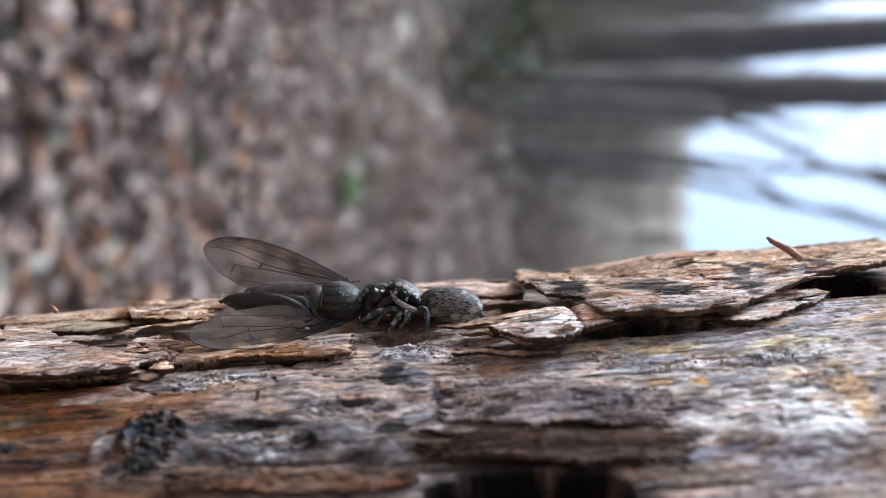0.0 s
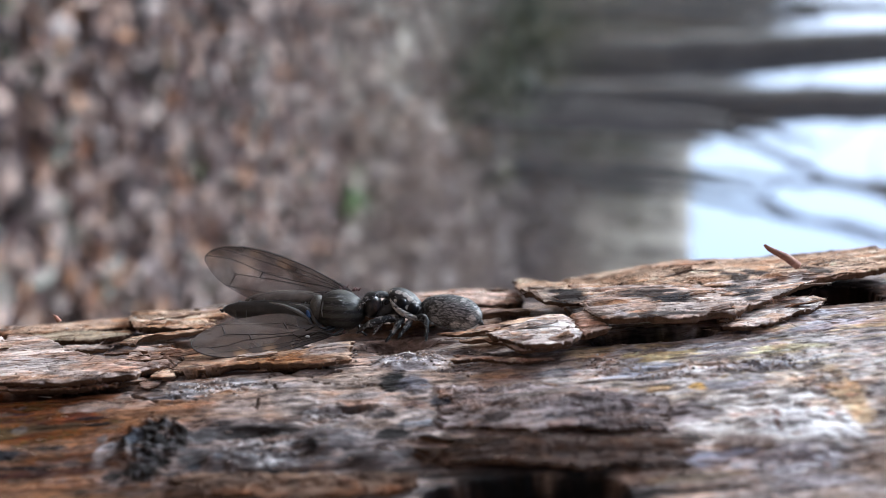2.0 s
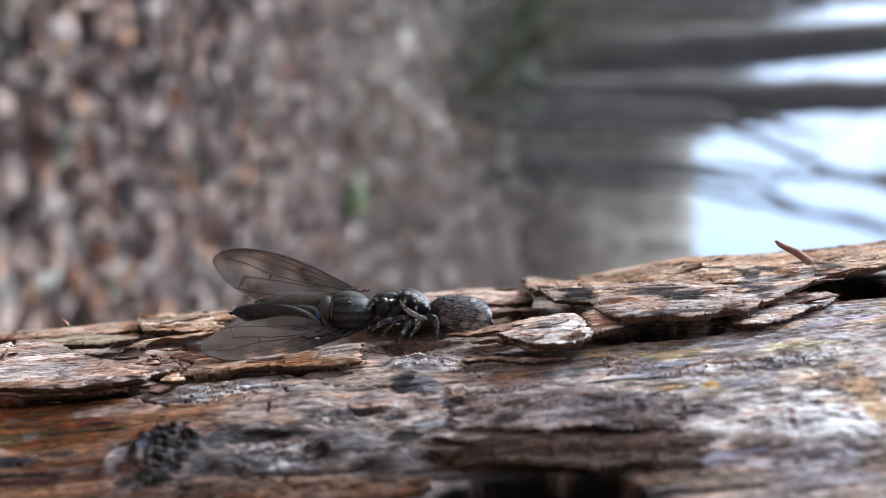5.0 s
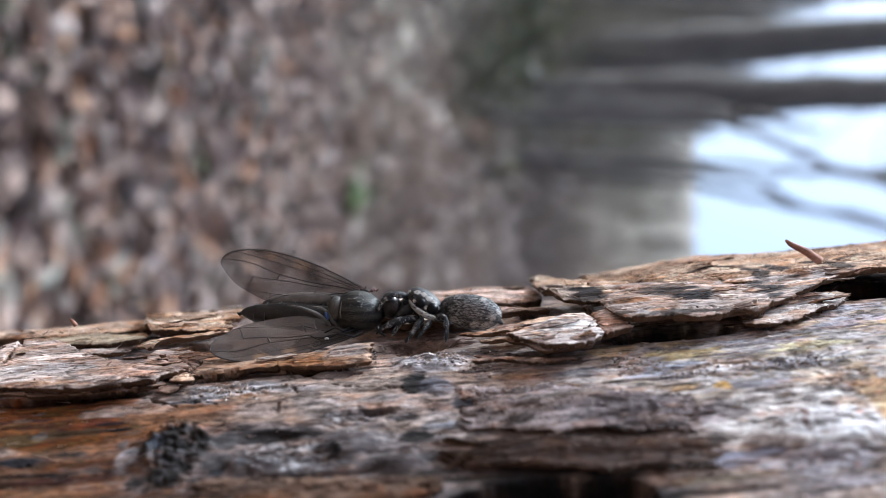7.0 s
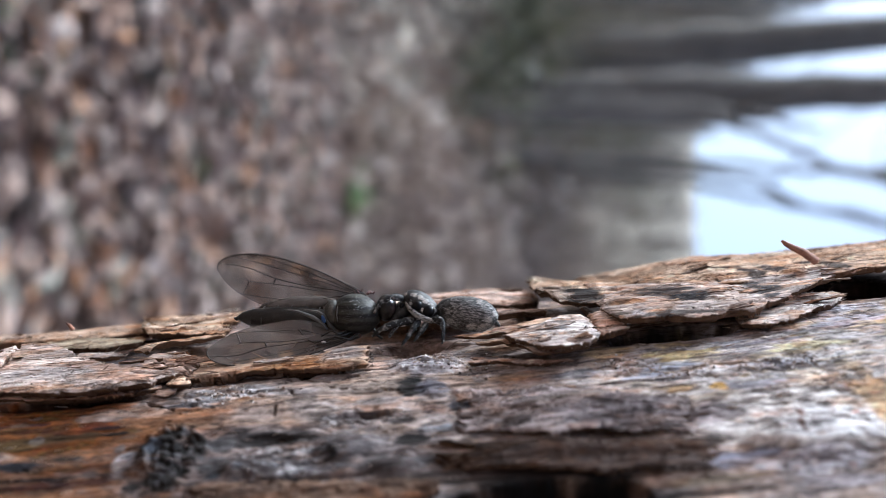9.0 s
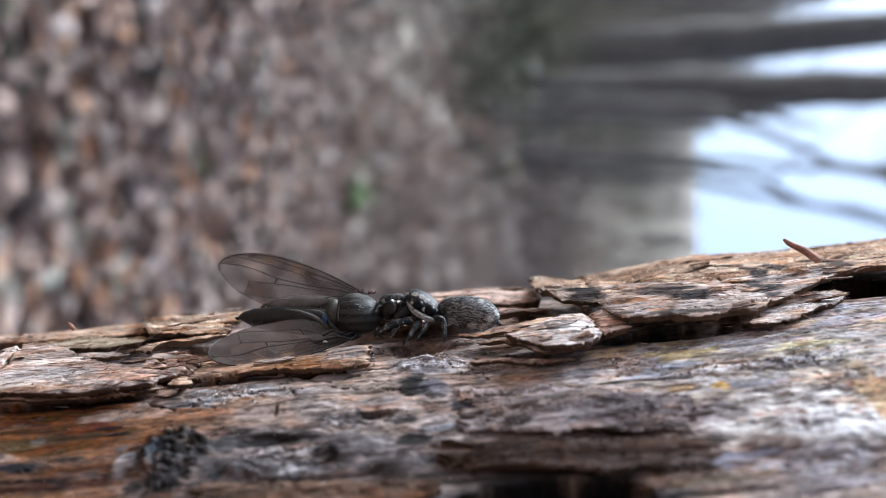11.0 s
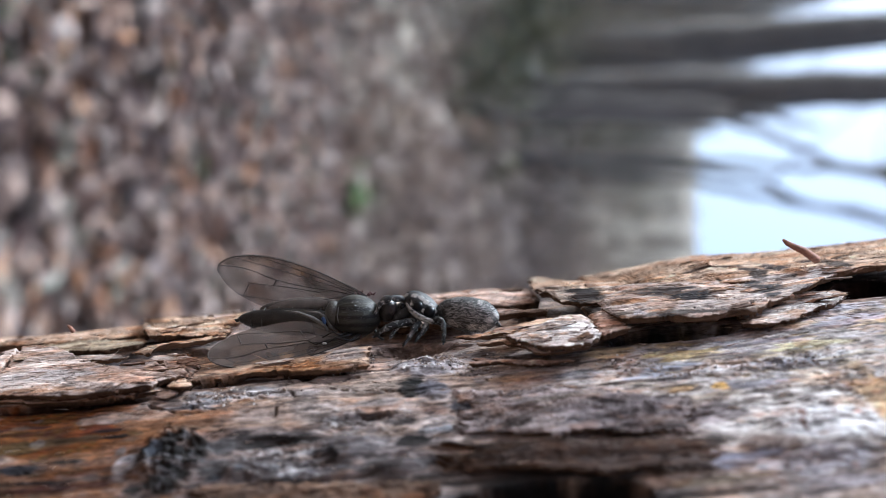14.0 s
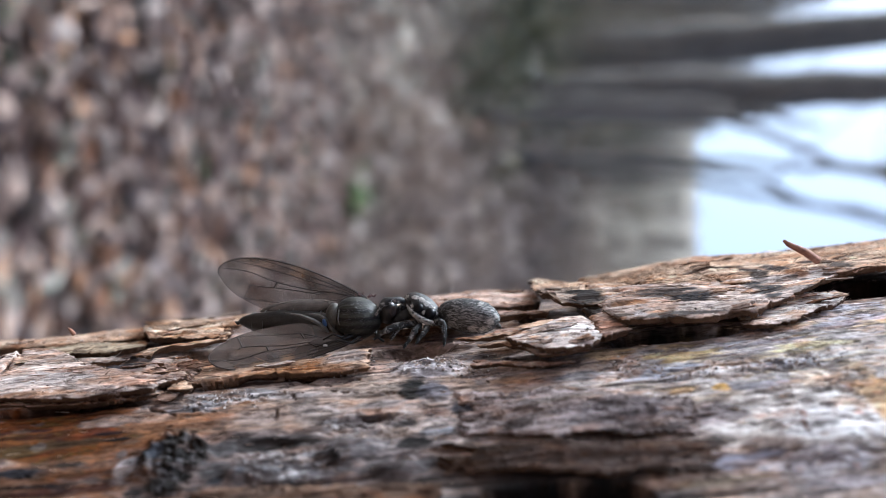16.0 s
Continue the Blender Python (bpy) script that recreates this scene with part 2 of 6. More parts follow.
stain_or_shade(-11.78, 16.86, 0.48, 0.62, (0.0193, 0.0212, 0.026), 0.7)
stain_or_shade(-10.98, 17.98, 0.37, 0.42, (0.025, 0.0164, 0.0135), 0.8)
scale_growth(-9.53, 18.59, 0.77, 0.60, (0.0578, 0.0562, 0.0562), 0.7)
scale_growth(-9.42, 17.23, 0.61, 0.52, (0.0578, 0.0545, 0.054), 0.75)
scale_growth(-9.54, 19.23, 0.44, 0.19, (0.0423, 0.0522, 0.0653), 0.8)
stain_or_shade(-9.36, 17.60, 0.56, 0.14, (0.00578, 0.00503, 0.00461), 0.9)
# grey knobbly wood; shade of hollows, ledge and near flank coloured in
stain_or_shade(-8.59, 18.23, 6.14, 2.16, (0.13, 0.107, 0.10), 0.85)
stain_or_shade(-2.59, 18.62, 2.42, 1.68, (0.16, 0.135, 0.128), 0.75)
stain_or_shade(-6.52, 19.03, 2.43, 1.10, (0.0779, 0.0723, 0.0746), 0.75)
stain_or_shade(-4.61, 17.98, 1.58, 1.06, (0.083, 0.0785, 0.0808), 0.8)
stain_or_shade(-2.60, 19.43, 1.19, 0.69, (0.0884, 0.0785, 0.0763), 0.8)
stain_or_shade(-7.61, 17.15, 1.40, 0.53, (0.0127, 0.0104, 0.00969), 0.9, 0.95)
stain_or_shade(-8.56, 16.93, 0.84, 0.54, (0.0207, 0.0173, 0.0161), 0.85, 0.95)
stain_or_shade(-7.06, 18.02, 0.91, 0.21, (0.0184, 0.015, 0.0138), 0.75)
stain_or_shade(-8.34, 18.44, 0.50, 0.41, (0.0299, 0.0253, 0.0253), 0.6)
stain_or_shade(-5.02, 18.53, 0.33, 0.44, (0.0173, 0.0157, 0.0166), 0.92, 0.95)
stain_or_shade(-2.03, 17.95, 0.67, 0.46, (0.0127, 0.0104, 0.00969), 0.92, 0.95)
stain_or_shade(-2.33, 18.82, 0.31, 0.26, (0.0299, 0.0207, 0.0184), 0.75)
stain_or_shade(-1.40, 19.28, 1.08, 0.38, (0.0276, 0.0241, 0.0241), 0.6)
stain_or_shade(-4.00, 16.08, 1.65, 0.29, (0.0299, 0.0195, 0.0161), 0.8)
stain_or_shade(-2.25, 16.57, 0.58, 0.32, (0.0138, 0.00969, 0.00884), 0.85)
stain_or_shade(-4.45, 16.44, 1.87, 0.32, (0.069, 0.0507, 0.0416), 0.6)
stain_or_shade(-3.46, 19.15, 0.39, 0.22, (0.106, 0.101, 0.101), 0.7)
stain_or_shade(-7.63, 18.87, 1.11, 0.39, (0.0926, 0.0884, 0.0884), 0.7)
stain_or_shade(-8.58, 19.11, 0.22, 0.45, (0.0763, 0.085, 0.101), 0.6)
stain_or_shade(-5.59, 19.84, 3.24, 0.12, (0.0069, 0.00556, 0.00507), 0.9)
stain_or_shade(-1.32, 20.13, 1.27, 0.12, (0.0115, 0.00926, 0.0083), 0.8)
stain_or_shade(-4.71, 20.43, 4.03, 0.32, (0.0357, 0.023, 0.0157), 0.9)
# black and blue-grey patches below the spider
stain_or_shade(-1.81, 14.21, 0.68, 0.88, BLACK, 0.9)
stain_or_shade(-1.76, 13.72, 0.39, 0.31, (0.00718, 0.00658, 0.00658), 0.95, 0.95)
stain_or_shade(-0.87, 14.49, 0.68, 1.05, (0.125, 0.123, 0.141), 0.85)
stain_or_shade(0.66, 16.27, 0.97, 0.73, (0.0509, 0.0539, 0.0689), 0.9)
stain_or_shade(0.35, 17.39, 1.12, 0.44, (0.0718, 0.0718, 0.0838), 0.8)
stain_or_shade(-0.89, 17.26, 0.72, 0.37, (0.203, 0.21, 0.221), 0.75)
stain_or_shade(-0.84, 16.00, 0.70, 0.37, (0.18, 0.114, 0.096), 0.7)
stain_or_shade(0.09, 13.79, 0.98, 0.61, (0.239, 0.156, 0.102), 0.75)
stain_or_shade(2.43, 13.86, 1.21, 0.45, (0.263, 0.162, 0.0898), 0.75)
stain_or_shade(-1.12, 12.45, 1.77, 0.81, (0.227, 0.21, 0.216), 0.85)
stain_or_shade(3.34, 15.37, 0.93, 0.35, (0.0778, 0.0569, 0.0509), 0.6)
stain_or_shade(5.41, 14.36, 1.41, 0.48, (0.138, 0.138, 0.15), 0.8)
stain_or_shade(5.74, 15.23, 1.15, 0.13, (0.0299, 0.0239, 0.0239), 0.85)
stain_or_shade(5.11, 13.25, 1.45, 0.43, (0.27, 0.21, 0.174), 0.7)
stain_or_shade(2.42, 12.66, 1.98, 0.45, (0.263, 0.185, 0.138), 0.7)
# brown wood in the hollow below the two, darkened for their shadow
stain_or_shade(-1.89, 9.60, 2.44, 1.10, (0.091, 0.049, 0.0294), 0.9)
stain_or_shade(-1.48, 10.16, 1.60, 0.37, (0.21, 0.105, 0.042), 0.8)
# striped ochre and blue-grey wood up the trunk
stain_or_shade(13.01, 14.89, 7.43, 2.57, (0.532, 0.495, 0.454), 0.7)
stain_or_shade(7.00, 12.53, 1.45, 0.92, (0.424, 0.299, 0.156), 0.8)
stain_or_shade(10.07, 13.34, 1.88, 0.69, (0.658, 0.518, 0.251), 0.85)
stain_or_shade(15.03, 14.03, 2.04, 0.44, (0.72, 0.626, 0.328), 0.85)
stain_or_shade(16.71, 14.12, 0.67, 0.29, (0.72, 0.658, 0.406), 0.8)
stain_or_shade(10.64, 12.65, 1.42, 0.23, (0.156, 0.118, 0.0939), 0.8)
stain_or_shade(12.86, 13.94, 1.83, 0.25, (0.313, 0.281, 0.313), 0.8)
stain_or_shade(14.35, 13.21, 1.61, 0.21, (0.188, 0.173, 0.205), 0.8)
stain_or_shade(9.18, 14.86, 2.06, 0.60, (0.47, 0.5, 0.595), 0.85)
stain_or_shade(8.98, 14.68, 1.38, 0.19, (0.658, 0.672, 0.72), 0.8)
stain_or_shade(8.83, 15.27, 1.02, 0.13, (0.237, 0.219, 0.251), 0.8)
stain_or_shade(12.18, 16.63, 1.31, 0.51, (0.267, 0.257, 0.29), 0.8)
stain_or_shade(14.05, 15.33, 1.55, 0.35, (0.344, 0.353, 0.424), 0.85)
stain_or_shade(14.18, 15.31, 0.22, 0.18, (0.0783, 0.0783, 0.0939), 0.9)
stain_or_shade(15.99, 15.24, 1.54, 0.31, (0.72, 0.72, 0.72), 0.85)
stain_or_shade(11.51, 15.08, 1.35, 0.18, (0.564, 0.581, 0.643), 0.7)
stain_or_shade(12.27, 14.24, 0.91, 0.58, (0.406, 0.344, 0.328), 0.6)
stain_or_shade(17.64, 11.95, 2.31, 0.73, (0.454, 0.391, 0.424), 0.75)
stain_or_shade(15.89, 11.84, 1.40, 0.49, (0.564, 0.486, 0.344), 0.7)
stain_or_shade(18.58, 10.38, 1.88, 0.71, (0.532, 0.524, 0.564), 0.75)
stain_or_shade(7.44, 14.01, 0.61, 1.09, (0.406, 0.267, 0.188), 0.7)
stain_or_shade(7.27, 14.23, 0.28, 0.49, (0.72, 0.658, 0.658), 0.8)
stain_or_shade(10.70, 16.57, 0.37, 0.32, (0.72, 0.424, 0.0939), 0.95)
stain_or_shade(9.12, 16.42, 0.71, 0.28, (0.706, 0.439, 0.188), 0.75)
# bleached wood, lower part of the upper end
stain_or_shade(13.48, 19.19, 3.49, 1.80, (0.72, 0.67, 0.61), 0.85)
stain_or_shade(13.90, 19.75, 2.22, 1.23, (0.72, 0.72, 0.72), 0.7)
stain_or_shade(16.28, 18.04, 0.71, 2.12, (0.72, 0.493, 0.239), 0.75)
stain_or_shade(15.09, 16.85, 1.28, 0.62, (0.72, 0.566, 0.417), 0.7)
stain_or_shade(15.84, 16.69, 0.34, 0.39, (0.72, 0.72, 0.72), 0.6)
stain_or_shade(12.36, 18.68, 1.25, 0.27, (0.626, 0.431, 0.342), 0.6)
stain_or_shade(10.00, 18.48, 1.27, 1.01, (0.242, 0.209, 0.214), 0.7)
stain_or_shade(9.91, 20.87, 1.80, 0.42, (0.223, 0.237, 0.296), 0.85)
stain_or_shade(12.82, 21.41, 2.35, 0.54, (0.655, 0.64, 0.67), 0.8)
stain_or_shade(11.33, 20.98, 0.20, 0.17, (0.239, 0.208, 0.208), 0.8)
stain_or_shade(13.24, 22.42, 1.53, 0.30, (0.357, 0.328, 0.336), 0.8)
stain_or_shade(9.22, 21.77, 2.16, 0.24, (0.179, 0.143, 0.0984), 0.8)
stain_or_shade(8.66, 22.29, 2.33, 0.20, (0.0762, 0.0624, 0.0536), 0.85)
stain_or_shade(12.21, 22.74, 0.57, 0.20, (0.149, 0.134, 0.134), 0.7)
stain_or_shade(15.01, 19.43, 0.28, 0.13, (0.447, 0.193, 0.119), 0.85)
stain_or_shade(14.03, 21.72, 0.19, 0.16, (0.447, 0.282, 0.239), 0.7)
stain_or_shade(13.06, 19.03, 0.14, 0.32, (0.298, 0.149, 0.104), 0.85)
stain_or_shade(12.88, 19.86, 0.10, 0.39, (0.328, 0.179, 0.134), 0.85)
stain_or_shade(15.50, 17.60, 0.13, 0.36, (0.254, 0.149, 0.119), 0.8)
stain_or_shade(16.41, 18.13, 0.33, 0.17, (0.388, 0.193, 0.104), 0.8)
stain_or_shade(12.31, 19.12, 0.29, 0.10, (0.388, 0.223, 0.164), 0.7)
# shade under the slab and in the big hollow, painted as dark colour
stain_or_shade(2.87, 20.49, 4.75, 0.64, (0.0241, 0.0166, 0.0134), 0.9)
stain_or_shade(7.44, 20.74, 1.82, 0.40, (0.0193, 0.016, 0.0154), 0.85)
stain_or_shade(9.16, 19.86, 0.82, 0.30, (0.0385, 0.0273, 0.0209), 0.8)
stain_or_shade(3.04, 22.81, 5.27, 2.41, (0.0032, 0.00289, 0.00289), 0.97, 0.2)
# shade inside the gaps and under lifted bark, painted black and dark brown
stain_or_shade(10.12, 11.24, 3.42, 0.91, BLACK, 0.97, 0.3)
stain_or_shade(20.6, 3.4, 4.4, 5.6, (0.026, 0.014, 0.011), 0.97)
stain_or_shade(20.92, 7.63, 0.71, 0.70, (0.08, 0.04, 0.025), 0.7)
stain_or_shade(-13.41, 6.72, 2.36, 1.61, BLACK, 0.95)
stain_or_shade(-17.83, 6.80, 2.59, 1.01, (0.05, 0.0425, 0.045), 0.9)
stain_or_shade(4.34, 4.59, 1.14, 1.29, (0.03, 0.015, 0.011), 0.95)
stain_or_shade(3.01, 7.80, 0.93, 0.98, (0.06, 0.0325, 0.0175), 0.9)
stain_or_shade(3.14, 11.87, 1.45, 0.30, BLACK, 0.95)
stain_or_shade(-17.18, 13.02, 4.04, 0.38, (0.025, 0.013, 0.008), 0.92)
stain_or_shade(-7.75, 12.25, 4.21, 0.23, (0.025, 0.014, 0.01), 0.85)

# relief of the bare wood
swell(-1.89, 8.78, 1.93, 2.12, -0.8)
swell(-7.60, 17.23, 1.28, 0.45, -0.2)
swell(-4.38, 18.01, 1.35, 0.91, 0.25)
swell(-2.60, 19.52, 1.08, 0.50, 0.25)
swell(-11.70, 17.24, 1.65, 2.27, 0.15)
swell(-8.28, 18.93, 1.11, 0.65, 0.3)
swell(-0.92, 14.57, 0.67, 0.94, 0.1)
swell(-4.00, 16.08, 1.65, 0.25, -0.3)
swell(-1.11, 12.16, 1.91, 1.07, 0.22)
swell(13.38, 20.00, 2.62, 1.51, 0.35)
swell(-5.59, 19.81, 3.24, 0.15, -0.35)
swell(-17.16, 13.08, 4.03, 0.43, -0.9)
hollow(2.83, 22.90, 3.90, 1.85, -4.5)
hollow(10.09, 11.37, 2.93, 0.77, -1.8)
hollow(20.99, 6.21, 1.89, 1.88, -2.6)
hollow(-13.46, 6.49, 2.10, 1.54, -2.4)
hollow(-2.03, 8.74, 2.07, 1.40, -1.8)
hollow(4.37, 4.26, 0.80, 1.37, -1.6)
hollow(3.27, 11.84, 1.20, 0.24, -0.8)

# crumbling patches
grit(-1.10, 11.74, 1.80, 1.12, 0.60, 0.13)
grit(-5.03, 10.92, 1.34, 1.36, 0.55, 0.17)
grit(0.89, 12.89, 1.24, 0.77, 0.50, 0.17)
grit(-10.06, 13.52, 2.32, 0.73, 0.46, 0.17)
grit(7.44, 14.01, 1.17, 0.89, 0.46, 0.11)
grit(0.66, 16.27, 1.15, 0.89, 0.30, 0.05)
grit(-7.22, 18.60, 2.02, 1.21, 0.40, 0.09)
grit(13.54, 19.03, 2.47, 1.30, 0.62, 0.38)
grit(16.03, 16.81, 1.28, 0.77, 0.62, 0.26)
grit(-3.99, 16.40, 1.87, 0.96, 0.46, 0.14)
grit(14.05, 15.33, 2.22, 0.70, 0.50, 0.12)
grit(9.80, 15.22, 1.81, 0.62, 0.46, 0.14)

crack(-21.37, 9.69, -21.95, 6.20, 0.16, 0.7)
crack(-21.97, 6.30, -21.29, 7.38, 0.12, 0.5)
crack(-13.21, 11.62, -13.07, 11.04, 0.10, 0.6)
crack(-13.07, 11.04, -12.49, 11.05, 0.10, 0.6)
crack(-12.49, 11.05, -11.93, 11.79, 0.12, 0.6)
crack(-11.93, 11.79, -11.88, 12.47, 0.10, 0.5)
crack(-12.88, 8.85, -12.31, 9.90, 0.10, 0.5)
crack(-11.72, 12.18, -10.19, 12.17, 0.12, 0.6)
crack(-10.19, 12.17, -8.97, 11.74, 0.10, 0.5)
crack(-8.97, 11.74, -7.40, 11.98, 0.10, 0.5)
crack(-7.38, 12.10, -5.19, 12.35, 0.09, 0.4)
crack(-4.89, 12.97, -4.35, 12.76, 0.12, 0.4)
crack(-7.59, 12.51, -5.38, 13.19, 0.07, 0.3)
crack(-5.34, 13.71, -2.49, 14.37, 0.07, 0.3)
crack(-7.70, 15.48, -7.65, 14.92, 0.08, 0.3)
crack(-13.36, 13.72, -12.07, 14.52, 0.10, 0.4)
crack(-11.69, 14.04, -10.36, 14.56, 0.07, 0.3)
crack(-7.02, 14.12, -7.13, 13.60, 0.08, 0.3)
crack(-17.54, 9.69, -17.08, 9.45, 0.10, 0.35)
crack(-16.33, 10.26, -15.97, 10.74, 0.08, 0.3)
crack(-17.57, 11.87, -17.25, 11.31, 0.06, 0.3)


def patch_mask(a, s, c, i, rough=0.55):
    ca, cs, ra, rs = c
    da, ds = (a - ca) / ra, (s - cs) / rs
    d = np.sqrt(da * da + ds * ds)
    d = d + rough * fbm(a * 0.8, s * 1.9, 100 + i, 4, 0.6) + 0.55 * rough * fbm(a / 0.8, s / 0.25, 120 + i, 3, 0.65)
    return 1 - ramp(d, 0.66, 1.12)


def crack_mask(a, s):
    """0 to 1 within the single cracks, and their depth."""
    m, deep = np.zeros_like(a), np.zeros_like(a)
    wob = 0.16 * fbm(a / 0.5, s / 0.5, 770, 3, 0.6)
    for a0, s0, a1, s1, wide, d in CRACKS:
        box = (a > min(a0, a1) - 0.6) & (a < max(a0, a1) + 0.6) & (s > min(s0, s1) - 0.6) & (s < max(s0, s1) + 0.6)
        if not box.any():
            continue
        x, y, w = a[box], s[box], wob[box]
        f = np.clip(((x - a0) * (a1 - a0) + (y - s0) * (s1 - s0)) / ((a1 - a0)**2 + (s1 - s0)**2), 0, 1)
        r = np.hypot(x - a0 - f * (a1 - a0) + w, y - s0 - f * (s1 - s0) + w)
        k = 1 - ramp(r, 0.35 * wide, wide * (0.8 + 0.4 * np.sin(7 * f)))
        m[box] = np.maximum(m[box], k)
        deep[box] = np.maximum(deep[box], k * d)
    return m, deep


def fibres(a, s, seed):
    """Fine fibrous relief of grey wood: long grooves, short splits, frayed flecks; millimetres."""
    wav = 0.5 * fbm(a / 9, s / 5, 380 + seed, 2)
    h = 0.06 * fbm(a / 7, s / 0.17 + wav, 420 + seed, 4, 0.62)
    h = h + 0.06 * fbm(a / 2.0, s / 0.24 + wav, 427 + seed, 4, 0.65) + 0.035 * fbm(a / 0.35, s / 0.2, 428 + seed, 3, 0.6)
    split = np.abs(fbm(a / 4.0, s / 0.30 + wav, 430 + seed, 3, 0.55))
    here = ramp(fbm(a / 3.0, s / 1.2, 433 + seed, 3), -0.05, 0.25)
    return h - 0.18 * (1 - ramp(split, 0.0, 0.06)) * here


def wood_height(a, s):
    """Millimetres of the weathered wood over the bare stem."""
    wav = 0.5 * fbm(a / 14, s / 9, 40, 2)
    h = 0.45 * fbm(a / 22, s / 8, 1, 3)
    worn = 1 - 0.5 * ramp(s, 11.5, 15)
    h = h - 0.65 * (1 - ramp(s, 7.0, 10.5))
    h = h + 0.13 * worn * fbm(a / 7, s / 1.3 + wav, 5, 4) + 0.10 * fbm(a / 2.2, s / 1.6, 7, 4, 0.6)
    strip = fbm(a / 18, s / 1.0 + wav, 9, 2)
    h = h + 0.09 * worn * (np.floor(strip * 5) / 5 + 0.2 * ramp(strip * 5 - np.floor(strip * 5), 0.7, 1.0))
    h = h + 0.55 * fibres(a, s, 3)
    gap = np.abs(fbm(a / 18, s / 0.9 + wav, 23, 2))
    h = h - 0.35 * worn * (1 - ramp(gap, 0.0, 0.04)) * ramp(fbm(a / 8, s / 6, 29, 2), -0.1, 0.3)
    for i, (ca, cs, ra, rs, lift) in enumerate(RELIEF):
        da, ds = (a - ca) / ra, (s - cs) / rs
        d = np.sqrt(da * da + ds * ds) + 0.25 * fbm(a * 0.9, s * 1.6, 60 + i, 3)
        h = h + lift * (1 - ramp(d, 0.45, 1.15))
    for i, (ca, cs, ra, rs, lift) in enumerate(HOLES):
        d = (np.abs((a - ca) / ra)**3 + np.abs((s - cs) / rs)**3)**(1 / 3) + 0.13 * fbm(a * 1.1, s * 1.8, 90 + i, 4, 0.6)
        h = h + lift * (1 - ramp(d, 0.78, 1.02))
    for i, (ca, cs, ra, rs, light, dark) in enumerate(GRIT):
        near = (np.abs(a - ca) < 1.8 * ra) & (np.abs(s - cs) < 1.8 * rs)
        if near.any():
            m = patch_mask(a[near], s[near], (ca, cs, ra, rs), 140 + i, 0.7)
            h[near] += m * (0.24 * np.abs(fbm(a[near] * 0.9, s[near] * 1.8, 150 + i, 4, 0.62)) - 0.05)
    lumps = 1 - ramp(np.hypot((a - LICHEN[0]) / LICHEN[2], (s - LICHEN[1]) / LICHEN[3]) + 0.4 * fbm(a, s, 71, 3), 0.6, 1.1)
    h = h + lumps * 0.55 * np.abs(fbm(a * 1.6, s * 1.6, 75, 3))
    return h - crack_mask(a, s)[1]


LICHEN = (-11.58, 17.79, 1.44, 2.24)


def marked(c, a, s, marks, first):
    """The tint c with the given stains and painted shade laid over it."""
    for i, (ca, cs, ra, rs, colour, strength, rough) in enumerate(marks):
        near = (np.abs(a - ca) < 2.2 * ra) & (np.abs(s - cs) < 2.2 * rs)
        if sum(colour) < 0.24:
            strength = 0.7 + 0.3 * strength
        if near.any():
            m = strength * patch_mask(a[near], s[near], (ca, cs, ra, rs), first + i, rough)[:, None]
            c[near] += (np.array(colour) - c[near]) * m
    return c


def weathered(c, a, s, seed, much=1.0):
    """Grain, rusty flecks, dark specks and hairline splits over the tint of any piece of wood."""
    wav = 0.5 * fbm(a / 9, s / 5, 380 + seed, 2)
    rusty = ramp(fbm(a / 1.7, s / 0.6, 490 + seed, 5, 0.64), 0.10, 0.36)[:, None]
    c = c + (c * np.array((1.0, 0.70, 0.48)) - c) * 0.7 * much * rusty
    speck = ramp(fbm(a / 0.9, s / 0.36, 500 + seed, 5, 0.68), 0.14, 0.28)[:, None]
    c = c + (np.minimum(c, np.array((0.055, 0.042, 0.038))) - c) * 0.85 * much * speck
    pale = ramp(fbm(a / 1.0, s / 0.40, 506 + seed, 5, 0.66), 0.14, 0.34)[:, None]
    c = c + c * 0.45 * much * pale
    c = c * (1 + 0.30 * fbm(a / 5.0, s / 0.17 + 2 * wav, 470 + seed, 3, 0.6)[:, None]) * (1 + 0.45 * fbm(a / 0.5, s / 0.22, 474 + seed, 4, 0.68)[:, None])
    split = np.abs(fbm(a / 4.0, s / 0.30 + wav, 430 + seed, 3, 0.55))
    here = ramp(fbm(a / 3.0, s / 1.2, 433 + seed, 3), -0.05, 0.25)
    k = ((1 - ramp(split, 0.0, 0.05)) * here)[:, None]
    c = c + (c * 0.35 - c) * 0.8 * k
    k = crack_mask(a, s)[0][:, None]
    return c + (np.array((0.025, 0.018, 0.015)) - c) * 0.9 * k


